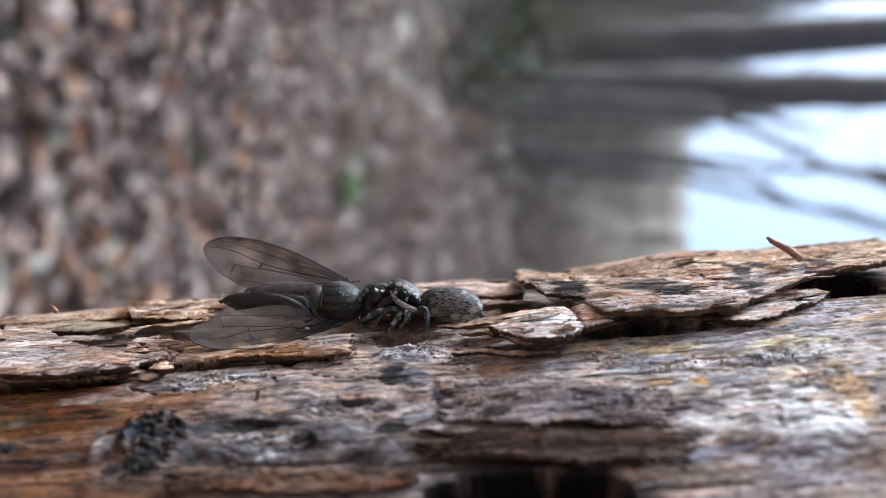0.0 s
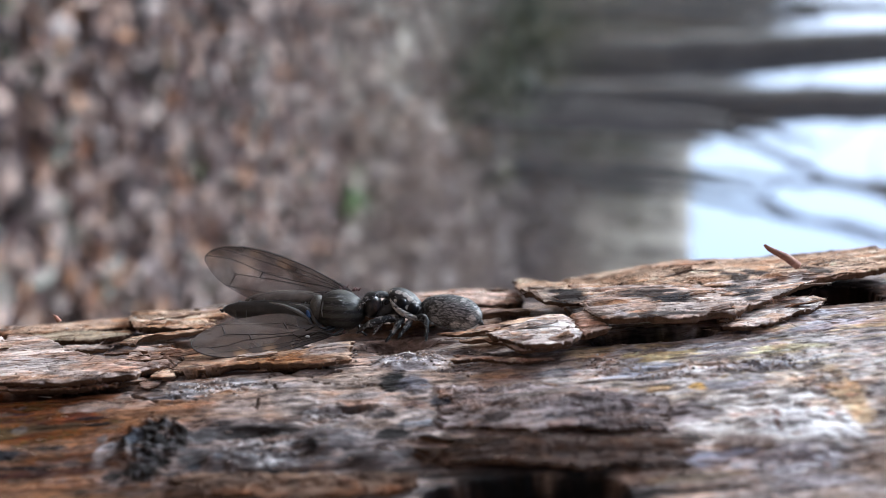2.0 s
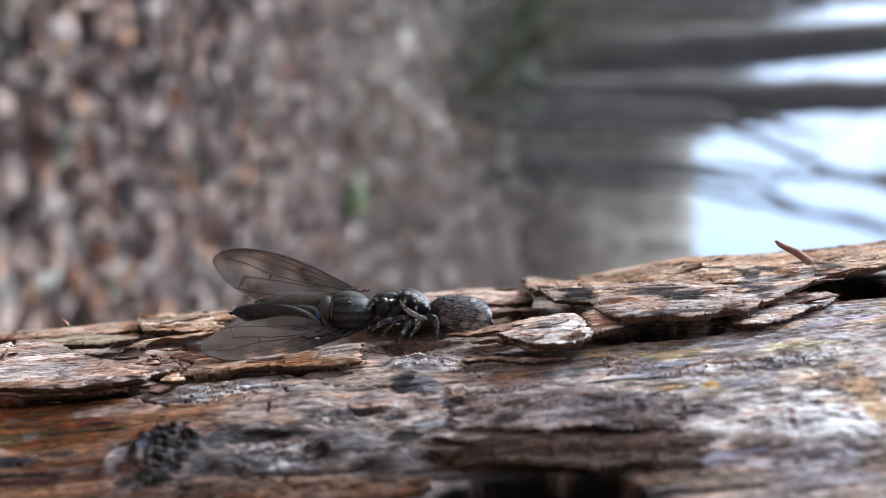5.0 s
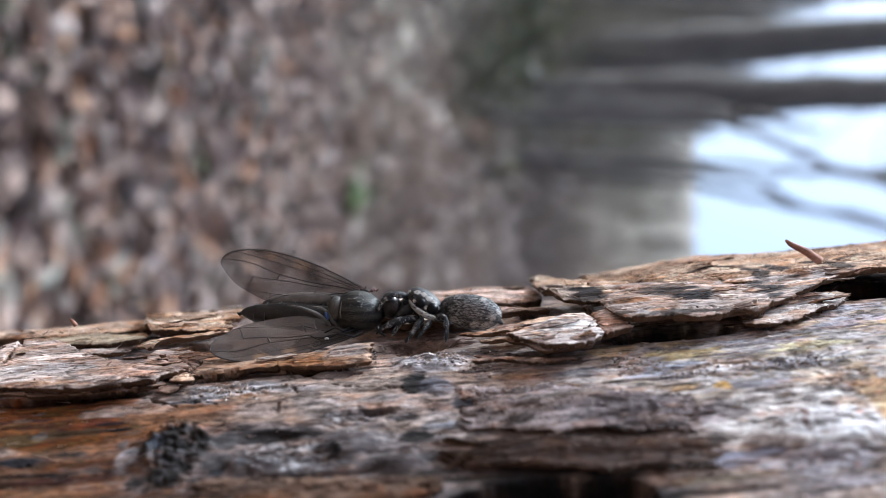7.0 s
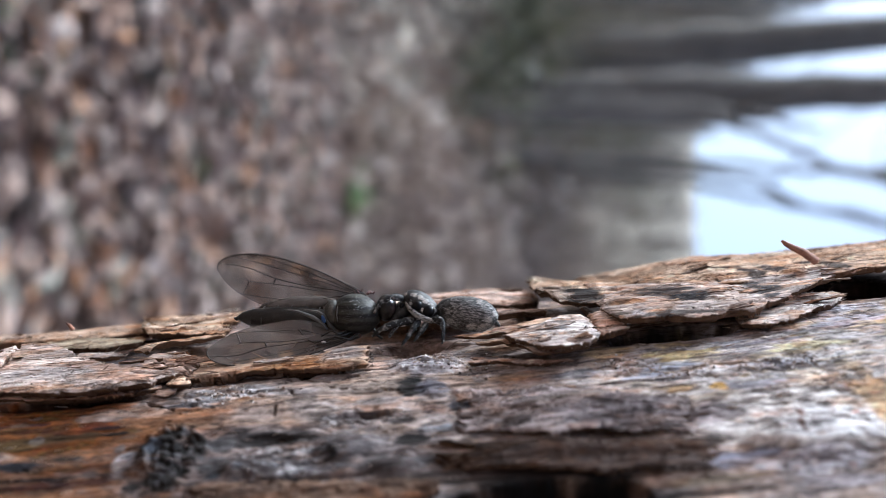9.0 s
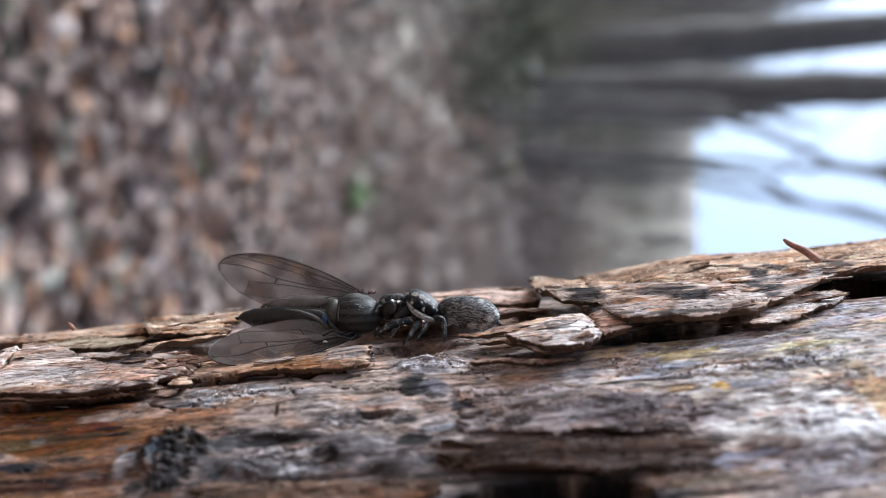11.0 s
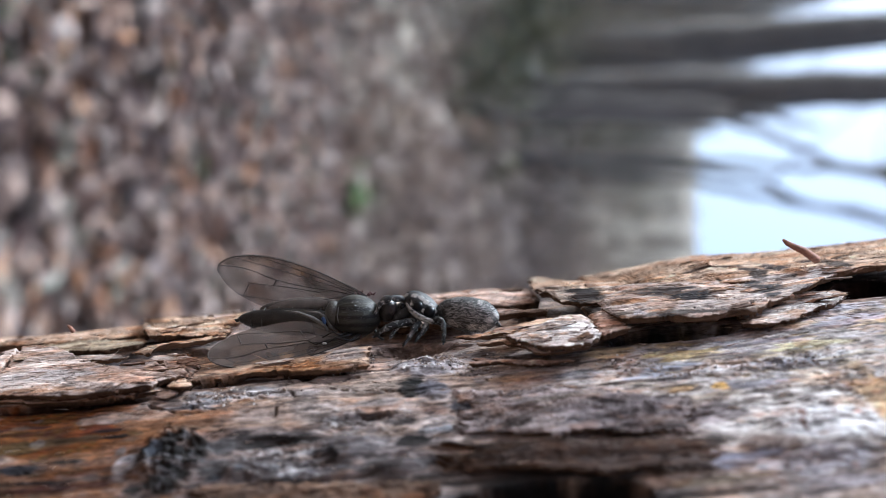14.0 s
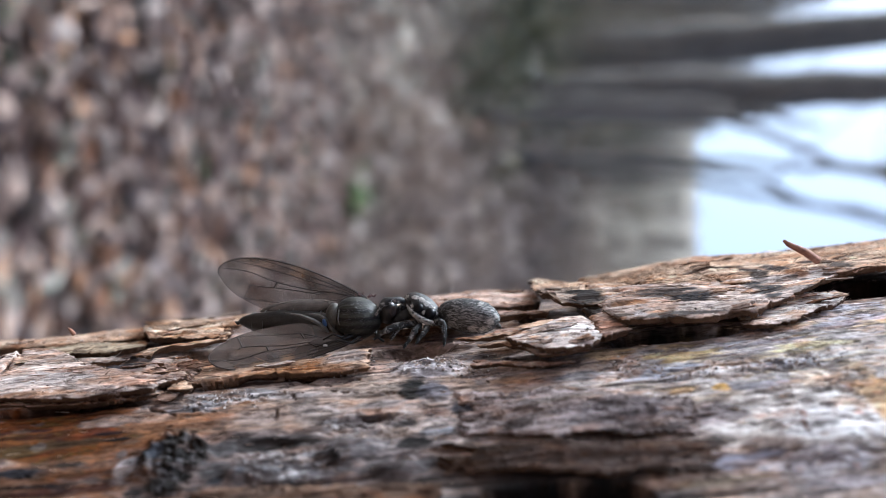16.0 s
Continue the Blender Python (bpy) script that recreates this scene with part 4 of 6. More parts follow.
# upper end, the ridge
flake("bark_plate", 25, [(7.57, -1.50, 1.72, 0.45), (9.85, -1.50, 4.58, 0.62), (11.73, -1.50, 6.79, 0.90), (13.66, -1.50, 7.90, 1.12), (16.72, -1.50, 7.59, 0.98), (19.88, -1.50, 6.85, 1.02), (23.45, -1.50, 6.82, 1.14), (26.75, -1.50, 7.05, 1.20)], 0.5, CREAM, "long tan ridge of weathered wood", 0.0, 1.2, 0.25, 0.8)
flake("bark_plate", 26, [(18.02, 5.81, 7.92, 0.95), (19.46, 5.92, 8.30, 1.05), (20.98, 6.00, 7.78, 1.10), (23.57, 4.80, 7.45, 1.10), (25.87, 4.25, 6.89, 1.10)], 0.40, WARM, "", 0.15, 0.5, 0.2, 0.8)
flake("splinter", 27, [(12.35, -1.50, 1.64, 1.05), (13.83, -1.50, 2.64, 1.25), (15.77, -1.50, 2.27, 1.15), (17.90, -1.50, 0.37, 1.00)], 0.25, WARM, "", 0.0, 0.6, 0.15, 0.8)
# near flank: dull old bark slab; its shade is in the lower layer's colour
flake("bark_plate", 29, [(-0.29, 14.71, 17.72, 0.00), (1.50, 15.38, 18.44, 0.25), (3.69, 15.84, 18.99, 0.38), (5.85, 16.38, 19.28, 0.42), (7.55, 16.94, 19.36, 0.38), (9.42, 17.25, 19.18, 0.10)], 0.3, DUN, "dull grey-brown slab of old bark", 0.0, 1.6, 0.4, 0.5)
flake("bark_plate", 30, [(-1.08, 18.32, 19.62, -0.05), (1.26, 18.85, 20.33, 0.20), (3.75, 19.28, 20.77, 0.30), (6.21, 19.58, 21.10, 0.30), (8.88, 19.69, 21.31, 0.10), (10.61, 19.91, 21.02, -0.20)], 0.3, SHADED_BARK, "lower layer of old bark, darkened for shade under the slab", 0.0, 1.6, 0.35, 0.6)
flake("bark_plate", 31, [(-10.37, 19.55, 20.71, 0.20), (-7.77, 19.95, 21.14, 0.30), (-4.62, 20.44, 21.66, 0.35), (-2.58, 20.67, 21.66, 0.30), (-0.84, 20.81, 21.34, 0.15)], 0.35, ((0.15, 0.098, 0.066), (0.20, 0.135, 0.095), (0.08, 0.05, 0.035)), "brown ledge of wood", 0.0, 1.0, 0.25, 0.6)


def build_chips():
    """Small torn chips and shreds lying on the bark."""
    rng = random.Random(77)
    for n in range(84):
        pa, ps, up = SURFACE[rng.choice((0, 1, 2, 4, 6, 9, 11, 13, 16, 18, 20, 20, 21, 21, 22, 23, 24, 24, 25))]
        i, j = int(pa.shape[0] * rng.uniform(0.06, 0.9)), int(pa.shape[1] * rng.uniform(0.1, 0.95))
        a, s, h = pa[i, j], ps[i, j], up[i, j]
        ln, wd = rng.uniform(0.5, 2.2), rng.uniform(0.12, 0.42)
        skew, rise = rng.gauss(0, 0.12), rng.uniform(-0.05, 0.10)
        flake("chip", 40 + n, [(a, s - 0.1 * wd, s + 0.1 * wd, h + 0.01), (a + 0.3 * ln, s - 0.5 * wd + skew * 0.3, s + 0.5 * wd + skew * 0.3, h + 0.06),
                               (a + 0.8 * ln, s - 0.4 * wd + skew * 0.8, s + 0.5 * wd + skew * 0.8, h + 0.06 + rise), (a + ln, s - 0.2 * wd + skew, s + 0.25 * wd + skew, h + 0.05 + rise)],
              rng.uniform(0.05, 0.12), rng.choice((WARM, CREAM, ASH, PEACH, BONE)), "", 0.0, 0.15, 0.06, 0.4)


build_chips()


def sliver(points, radii, colour_material):
    part("splinter", tube(bmesh.new(), [at_mm(*p) for p in points], [r * MM for r in radii], 8), colour_material, trunk)


nd = Nodes("red_brown_splinter")
RUSSET = nd.done(nd.ramp(nd.noise(nd.coords((3000, 3000, 3000)), 1, 3), [(0.3, (0.16, 0.07, 0.05)), (0.7, (0.34, 0.17, 0.11))]), 0.8)
sliver([(18.75, -0.62, -1.20), (17.98, -0.17, -1.50), (17.49, 0.03, -1.60), (17.10, 0.22, -1.60), (16.90, 0.39, -1.60)], [0.22, 0.20, 0.16, 0.13, 0.07], RUSSET)
sliver([(-18.51, -4.23, -1.00), (-18.68, -4.00, -1.00), (-18.82, -3.89, -1.00)], [0.12, 0.09, 0.03], RUSSET)


# ---- loose fibres and crumbs on the wood ----
def fibre_material():
    n = Nodes("wood_fibre")
    g = n.add("ShaderNodeNewGeometry")
    return n.done(n.ramp(g.outputs["Random Per Island"], [(0.0, (0.14, 0.09, 0.07)), (0.3, (0.30, 0.20, 0.14)), (0.6, (0.50, 0.36, 0.26)), (1.0, (0.75, 0.66, 0.57))]), 0.8)


def build_fibres():
    rng = np.random.default_rng(8)
    places = []
    for pa, ps, up in SURFACE:
        k = max(6, int(pa.size / 260))
        i, j = rng.integers(0, pa.shape[0], k), rng.integers(0, pa.shape[1], k)
        places.append(np.stack([pa[i, j], ps[i, j], up[i, j]], -1))
    a, s = rng.uniform(-26, 26, 900), rng.uniform(-1, 24, 900)
    places.append(np.stack([a, s, wood_height(a, s)], -1))
    places = np.concatenate(places)
    n = len(places)
    a, s, h = places.T
    ln = np.minimum(rng.gamma(2.0, 0.18, n) + 0.1, 0.9)
    skew = rng.normal(0, 0.16, n)
    rise = np.where(rng.random(n) < 0.06, rng.uniform(0.2, 0.7, n), rng.uniform(0.0, 0.12, n))
    wd = rng.uniform(0.007, 0.02, n)
    sign = np.where(rng.random(n) < 0.5, -1, 1)
    verts, faces = [], []
    root_l, root_r = on_trunk(a, s - wd, h - 0.03), on_trunk(a, s + wd, h - 0.03)
    root_t = on_trunk(a, s, h + wd * 1.4)
    tip = on_trunk(a + sign * ln, s + skew * ln, h + 0.02 + rise * ln)
    verts = np.stack([root_l, root_r, root_t, tip], 1).reshape(-1, 3)
    k = np.arange(n) * 4
    faces = np.concatenate([np.stack([k, k + 1, k + 3], -1), np.stack([k + 1, k + 2, k + 3], -1), np.stack([k + 2, k, k + 3], -1), np.stack([k, k + 2, k + 1], -1)]).tolist()
    array_part("wood_fuzz", verts, faces, fibre_material(), trunk, "loose pale wood fibres", smooth=False, kind="stuff")



def build_crumbs():
    """Grains of rotten wood lying in the crumbling patches and on the bark."""
    rng = np.random.default_rng(19)
    a, s, h = [], [], []
    for ca, cs, ra, rs, light, dark in GRIT:
        if cs > 15.5:
            continue
        k = int(min(700, 90 * ra * rs))
        x, y = rng.normal(ca, 0.55 * ra, k), rng.normal(cs, 0.55 * rs, k)
        a, s, h = a + [x], s + [y], h + [wood_height(x, y)]
    for pa, ps, up in SURFACE[:27]:
        k = int(pa.size / 900)
        i, j = rng.integers(0, pa.shape[0], k), rng.integers(0, pa.shape[1], k)
        a, s, h = a + [pa[i, j]], s + [ps[i, j]], h + [up[i, j]]
    a, s, h = np.concatenate(a), np.concatenate(s), np.concatenate(h)
    n = len(a)
    r = np.minimum(rng.gamma(3.0, 0.010, n) + 0.014, 0.08)
    turn = rng.uniform(0, math.pi, n)
    long = rng.uniform(1.0, 2.2, n)
    ring = []
    for k in range(4):
        x, y = np.cos(k * math.pi / 2) * r * long * rng.uniform(0.7, 1.2, n), np.sin(k * math.pi / 2) * r * rng.uniform(0.7, 1.2, n)
        ring.append(on_trunk(a + x * np.cos(turn) - y * np.sin(turn), s + x * np.sin(turn) + y * np.cos(turn), h + r * 0.3))
    verts = np.stack(ring + [on_trunk(a, s, h + r * rng.uniform(0.7, 1.3, n)), on_trunk(a, s, h - r)], 1).reshape(-1, 3)
    k = np.arange(n) * 6
    faces = np.concatenate([np.stack([k + i, k + (i + 1) % 4, k + 4], -1) for i in range(4)] + [np.stack([k + (i + 1) % 4, k + i, k + 5], -1) for i in range(4)]).tolist()
    m = Nodes("rotten_crumb")
    g = m.add("ShaderNodeNewGeometry")
    m.done(m.ramp(g.outputs["Random Per Island"], [(0.0, (0.03, 0.025, 0.022)), (0.25, (0.14, 0.10, 0.08)), (0.5, (0.34, 0.25, 0.19)), (0.75, (0.45, 0.40, 0.37)), (1.0, (0.66, 0.63, 0.60))]), 0.85)
    array_part("wood_grit", verts, faces, m.m, trunk, "pale and dark crumbs of rotten wood", smooth=False, kind="stuff")


build_fibres()
build_crumbs()

# ---- the spider ----
def speckled(name, dark, light, scale, cut=0.52, rough=0.75, soft=0.06):
    n = Nodes(name)
    v = n.noise(n.coords((scale, scale, scale)), 1.0, 4, 0.65)
    c = n.ramp(v, [(cut - soft, dark), (cut + soft, light)])
    b = n.bump(n.noise(n.coords((scale * 3, scale * 3, scale * 3)), 1.0, 3), 0.00004, 0.8)
    return n.done(c, rough, b)


HIDE = speckled("grey_hairy_hide", (0.012, 0.012, 0.012), (0.11, 0.107, 0.104), 2400, 0.50)
CARAPACE = speckled("black_carapace", (0.006, 0.006, 0.0065), (0.035, 0.034, 0.034), 4200, 0.56, 0.55)
LEG_HIDE = speckled("banded_leg_hide", (0.008, 0.008, 0.009), (0.30, 0.29, 0.28), 2600, 0.60)
EYE = Nodes("black_eye").done((0.003, 0.003, 0.004), 0.32, Specular_IOR_Level=0.18)


def hair_material(name, stops):
    n = Nodes(name)
    g = n.add("ShaderNodeNewGeometry")
    return n.done(n.ramp(g.outputs["Random Per Island"], stops), 0.6)


GREY_HAIR = hair_material("grey_hair", [(0.0, (0.012, 0.012, 0.012)), (0.42, (0.02, 0.02, 0.02)), (0.50, (0.15, 0.147, 0.145)), (1.0, (0.46, 0.45, 0.44))])
WHITE_HAIR = hair_material("white_hair", [(0.0, (0.30, 0.285, 0.265)), (0.5, (0.55, 0.53, 0.50)), (1.0, (0.78, 0.76, 0.73))])


def fur(surface, count, length, flow, seed, keep=None, lift=0.35, width=0.010):
    """Short flat hairs lying on a mesh, combed along flow; lengths in millimetres."""
    rng = random.Random(seed)
    surface.faces.ensure_lookup_table()
    fs = list(surface.faces)
    areas = np.cumsum([f.calc_area() for f in fs])
    bm = bmesh.new()
    flow = Vector(flow).normalized()
    for _ in range(count):
        f = fs[min(len(fs) - 1, int(np.searchsorted(areas, rng.random() * areas[-1])))]
        vs = [v.co for v in f.verts]
        r1, r2 = rng.random(), rng.random()
        p = vs[0].lerp(vs[1], r1).lerp(vs[-1].lerp(vs[2 % len(vs)], r1), r2)
        if keep and not keep(p):
            continue
        nrm = f.normal
        d = (flow + Vector((rng.gauss(0, 0.35), rng.gauss(0, 0.35), rng.gauss(0, 0.35))))
        d = (d - nrm * d.dot(nrm)).normalized()
        side = nrm.cross(d) * width * MM
        ln = length * MM * rng.uniform(0.6, 1.3)
        tip = p + d * ln + nrm * ln * lift * rng.uniform(0.3, 1.2)
        mid = p + d * ln * 0.5 + nrm * ln * lift * 0.6
        a, b, c, e = bm.verts.new(p - side), bm.verts.new(p + side), bm.verts.new(mid + side * 0.8), bm.verts.new(mid - side * 0.8)
        t = bm.verts.new(tip)
        bm.faces.new((a, b, c, e))
        bm.faces.new((e, c, t))
    return bm


AXES = ((0, 0, 1), (-1, 0, 0), (0, 1, 0))


def turned(deg):
    """Axes of a body whose length is turned by deg in the upright plane across the view."""
    r = radians(deg)
    return ((-math.sin(r), 0, math.cos(r)), (-math.cos(r), 0, -math.sin(r)), (0, 1, 0))


def build_spider():
    sp = thing("jumping_spider", at_mm(-0.65, -4.06, -2.90), "small grey speckled jumping spider clutching a fly on bark", "spider")
    # abdomen: egg-shaped, broad in the middle, blunt behind
    egg = lambda t, ang: 1.0 + 0.10 * t - 0.06 * math.cos(ang)
    bm = blob(bmesh.new(), at_mm(1.23, -3.16, -2.90), turned(-9), (1.49 * MM, 0.83 * MM, 0.90 * MM), 22, 30, egg)
    bm.normal_update()
    hair = fur(bm, 5200, 0.23, (0.1, -0.1, 1), 3, lambda p: noise.noise(p * 2200) > -0.3, lift=0.13, width=0.014)
    ab = part("abdomen", bm, HIDE, sp, "grey abdomen with dark flecks")
    part("hair", hair, GREY_HAIR, ab, kind="stuff", smooth=False)
    tuft = blob(bmesh.new(), at_mm(1.23, -3.16, -2.90), turned(-9), (1.50 * MM, 0.84 * MM, 0.91 * MM), 22, 30, egg)
    tuft.normal_update()
    spots = [at_mm(2.20, -3.52, -3.60), at_mm(1.78, -3.87, -3.50), at_mm(0.43, -3.60, -3.50), at_mm(1.37, -3.73, -3.60), at_mm(2.38, -3.22, -3.20), at_mm(1.64, -2.80, -3.40)]
    white = fur(tuft, 9000, 0.18, (0.1, -0.1, 1), 9, lambda p: min((p - q).length for q in spots) < 0.30 * MM * (0.7 + 0.6 * noise.noise(p * 3000)), width=0.011)
    tuft.free()
    part("pale_hair", white, WHITE_HAIR, ab, kind="stuff", smooth=False)
    bm = tube(bmesh.new(), [at_mm(2.51, -3.57, -2.90), at_mm(2.73, -3.73, -2.90), at_mm(2.83, -3.82, -2.90)], [0.16 * MM, 0.10 * MM, 0.03 * MM], 10)
    part("spinneret", bm, HIDE, sp)
    # head and chest shield, its front raised
    bm = blob(bmesh.new(), at_mm(-1.01, -2.86, -2.90), turned(-30), (1.02 * MM, 0.66 * MM, 0.72 * MM), 20, 28, lambda t, ang: 1.0 - 0.10 * t)
    bm.normal_update()
    white_places = [at_mm(u, v, w) for u, v, w in ((-1.35, -2.36, -3.35), (-1.08, -2.46, -3.42), (-0.80, -2.58, -3.48), (-0.54, -2.74, -3.48), (-0.34, -2.98, -3.45), (-0.88, -3.02, -3.62), (-1.80, -2.26, -3.20), (-1.42, -2.74, -3.45))]
    white = fur(bm, 15000, 0.12, (0.4, -0.1, 1), 12, lambda p: min((p - q).length for q in white_places) < 0.18 * MM * (0.8 + 0.5 * noise.noise(p * 4000)), lift=0.2, width=0.009)
    grey = fur(bm, 420, 0.10, (0.4, -0.1, 1), 13, lift=0.2, width=0.008)
    head = part("carapace", bm, CARAPACE, sp, "glossy black head shield with white hair streaks")
    part("white_hair", white, WHITE_HAIR, head, kind="stuff", smooth=False)
    part("grey_hair", grey, GREY_HAIR, head, kind="stuff", smooth=False)
    # pale fringe along the lower rim of the shield
    rim = [(-1.70, -2.66, -3.42), (-1.50, -2.96, -3.62), (-1.15, -3.24, -3.75), (-0.75, -3.42, -3.75), (-0.43, -3.52, -3.60), (-0.22, -3.46, -3.40)]
    bm = tube(bmesh.new(), [at_mm(*p) for p in rim], [r * MM for r in (0.05, 0.10, 0.14, 0.14, 0.11, 0.05)], 12)
    bm.normal_update()
    fringe = fur(bm, 260, 0.12, (0.5, -0.1, 1), 15, lift=0.3, width=0.018)
    band = part("rim_band", bm, speckled("tan_rim", (0.24, 0.22, 0.20), (0.36, 0.34, 0.31), 5000), head, "pale tan rim band")
    ORIGIN[band] = ORIGIN[sp]
    band.parent = head
    part("rim_hair", fringe, GREY_HAIR, head, kind="stuff", smooth=False)
    for x, y, z, r in ((-1.50, -2.52, -3.36, 0.15), (-1.15, -2.80, -3.45, 0.28), (-0.62, -3.06, -3.42, 0.31), (-1.89, -2.81, -3.30, 0.14), (-1.62, -2.22, -3.05, 0.11)):
        bm = blob(bmesh.new(), at_mm(x, y, z), AXES, (r * MM, r * MM, r * MM), 12, 16)
        part("eye", bm, EYE, head)
    # jaws over the fly's neck
    bm = tube(bmesh.new(), [at_mm(-1.55, -2.96, -3.10), at_mm(-1.90, -3.17, -3.20), at_mm(-2.19, -3.44, -3.20), at_mm(-2.39, -3.66, -3.10)], [0.34 * MM, 0.32 * MM, 0.22 * MM, 0.08 * MM], 14)
    part("chelicera", bm, CARAPACE, sp)
    bm = tube(bmesh.new(), [at_mm(-1.71, -2.78, -2.40), at_mm(-2.10, -3.07, -2.30), at_mm(-2.42, -3.44, -2.40)], [0.32 * MM, 0.28 * MM, 0.10 * MM], 14)
    part("chelicera", bm, CARAPACE, sp)

    def leg(points, radii, seed, name="leg"):
        pts, rad = [], []
        for (p, q), (r0, r1) in zip(zip(points, points[1:]), zip(radii, radii[1:])):
            for k in range(5):
                f = k / 5
                pts.append(at_mm(*[a + (b - a) * f for a, b in zip(p, q)]))
                rad.append((r0 + (r1 - r0) * f) * (0.62 + 0.26 * math.sin(math.pi * f)) * MM)
        pts.append(at_mm(*points[-1]))
        rad.append(radii[-1] * MM * 0.6)
        bm = tube(bmesh.new(), pts, rad, 12)
        bm.normal_update()
        h = fur(bm, 130, 0.13, (0.3, -0.2, -0.4), seed, lift=0.45, width=0.011)
        lg = part(name, bm, LEG_HIDE, sp)
        part("hair", h, GREY_HAIR, lg, kind="stuff", smooth=False)

    # near side, front to back
    leg([(-1.24, -3.54, -3.30), (-1.82, -3.56, -3.70), (-2.40, -3.68, -3.90), (-2.88, -3.92, -3.90), (-3.27, -4.26, -3.70)], [0.22, 0.24, 0.21, 0.15, 0.08], 21)
    leg([(-1.08, -3.59, -3.40), (-1.25, -3.70, -4.00), (-1.41, -4.01, -4.10), (-1.64, -4.32, -4.20), (-1.85, -4.62, -4.30)], [0.20, 0.19, 0.15, 0.11, 0.06], 22)
    leg([(-0.70, -3.59, -3.40), (-0.85, -3.91, -4.00), (-1.06, -4.11, -4.10), (-1.27, -4.41, -4.30)], [0.18, 0.16, 0.12, 0.06], 23)
    leg([(-0.43, -3.51, -3.30), (-0.16, -3.36, -3.90), (0.05, -3.47, -4.20), (0.11, -3.94, -4.30), (0.05, -4.53, -4.40)], [0.17, 0.17, 0.15, 0.12, 0.06], 24)
    # far side
    leg([(-1.54, -2.85, -2.60), (-1.95, -2.43, -3.30), (-2.42, -2.39, -3.60), (-2.89, -2.65, -3.70), (-3.22, -3.19, -3.60)], [0.20, 0.22, 0.18, 0.13, 0.07], 25)
    leg([(-1.28, -3.30, -2.10), (-1.75, -3.30, -1.30), (-2.27, -3.52, -1.00), (-2.67, -4.10, -0.90)], [0.18, 0.18, 0.14, 0.06], 26)
    leg([(-0.72, -3.52, -2.10), (-0.54, -3.42, -1.20), (-0.11, -3.82, -0.80), (0.23, -4.39, -0.80)], [0.18, 0.17, 0.13, 0.06], 27)
    leg([(-0.39, -3.57, -2.20), (0.45, -3.86, -1.40), (1.31, -3.95, -1.00), (2.16, -4.29, -1.00)], [0.18, 0.18, 0.13, 0.06], 28)
    # feelers
    leg([(-1.67, -3.42, -3.40), (-2.04, -3.62, -3.70), (-2.24, -3.93, -3.80), (-2.46, -4.25, -3.80)], [0.14, 0.15, 0.13, 0.08], 29, "pedipalp")
    leg([(-1.83, -3.29, -2.20), (-2.22, -3.59, -2.00), (-2.50, -3.97, -2.00)], [0.14, 0.13, 0.07], 30, "pedipalp")
    return sp


# ---- the fly ----
def dark_shell(name, base, sheen, rough, scale=2500):
    n = Nodes(name)
    v = n.noise(n.coords((scale, scale, scale)), 1.0, 4)
    b = n.bump(n.noise(n.coords((scale * 4, scale * 4, scale * 4)), 1.0, 2), 0.00004, 0.8)
    return n.done(n.ramp(v, [(0.35, base), (0.65, sheen)]), rough, b, Specular_IOR_Level=0.35)


def striped_back():
    """Grey dusted back with darker lines along it."""
    n = Nodes("striped_back")
    w = n.add("ShaderNodeTexWave", Scale=0.8, Distortion=1.6, Detail=3.0)
    w.bands_direction = "X"
    n.link(n.coords((1000, 900, 60)), w.inputs["Vector"])
    v = n.noise(n.coords((3000, 3000, 1200)), 1.0, 4)
    c = n.ramp(w.outputs["Fac"], [(0.1, (0.007, 0.0067, 0.006)), (0.7, (0.034, 0.033, 0.027))])
    c = n.mix(0.6, c, n.ramp(v, [(0.32, (0.35, 0.35, 0.35)), (0.68, (1.6, 1.6, 1.5))]), "MULTIPLY")
    return n.done(c, 0.6, n.bump(v, 0.00006, 0.9), Specular_IOR_Level=0.35)


SHELL = dark_shell("dark_olive_shell", (0.006, 0.0055, 0.005), (0.026, 0.022, 0.019), 0.34, 1300)
SMOKY_SHELL = dark_shell("smoky_brown_shell", (0.085, 0.072, 0.062), (0.14, 0.118, 0.10), 0.7)
MARGIN = dark_shell("ring_margin", (0.022, 0.021, 0.018), (0.05, 0.047, 0.041), 0.35)
PALE_EDGE = dark_shell("pale_edge", (0.07, 0.068, 0.062), (0.16, 0.155, 0.145), 0.35)
GREY_SHIELD = dark_shell("grey_shield", (0.05, 0.048, 0.042), (0.095, 0.09, 0.08), 0.5)
BLUE = dark_shell("steel_blue_glint", (0.02, 0.045, 0.12), (0.05, 0.11, 0.26), 0.3)
BACK = striped_back()
VEIN = Nodes("dark_vein").done((0.022, 0.017, 0.014), 0.5)
RED_BRISTLE = Nodes("reddish_bristle").done((0.10, 0.035, 0.03), 0.5)
FLY_EYE = dark_shell("brown_compound_eye", (0.022, 0.016, 0.014), (0.060, 0.043, 0.038), 0.75, 2600)


def wing_membrane():
    n = Nodes("smoky_wing")
    v = n.noise(n.coords((700, 700, 700)), 1.0, 3)
    tint = n.add("ShaderNodeVertexColor")
    tint.layer_name = "tint"
    sep = n.add("ShaderNodeSeparateColor")
    n.link(tint.outputs[0], sep.inputs[0])
    c = n.mix(sep.outputs[1], (0.085, 0.062, 0.050), (0.48, 0.29, 0.14))
    n.link(sep.outputs[0], n.b.inputs["Alpha"])
    m = n.done(c, 0.3, n.bump(v, 0.0001, 0.5))
    return m


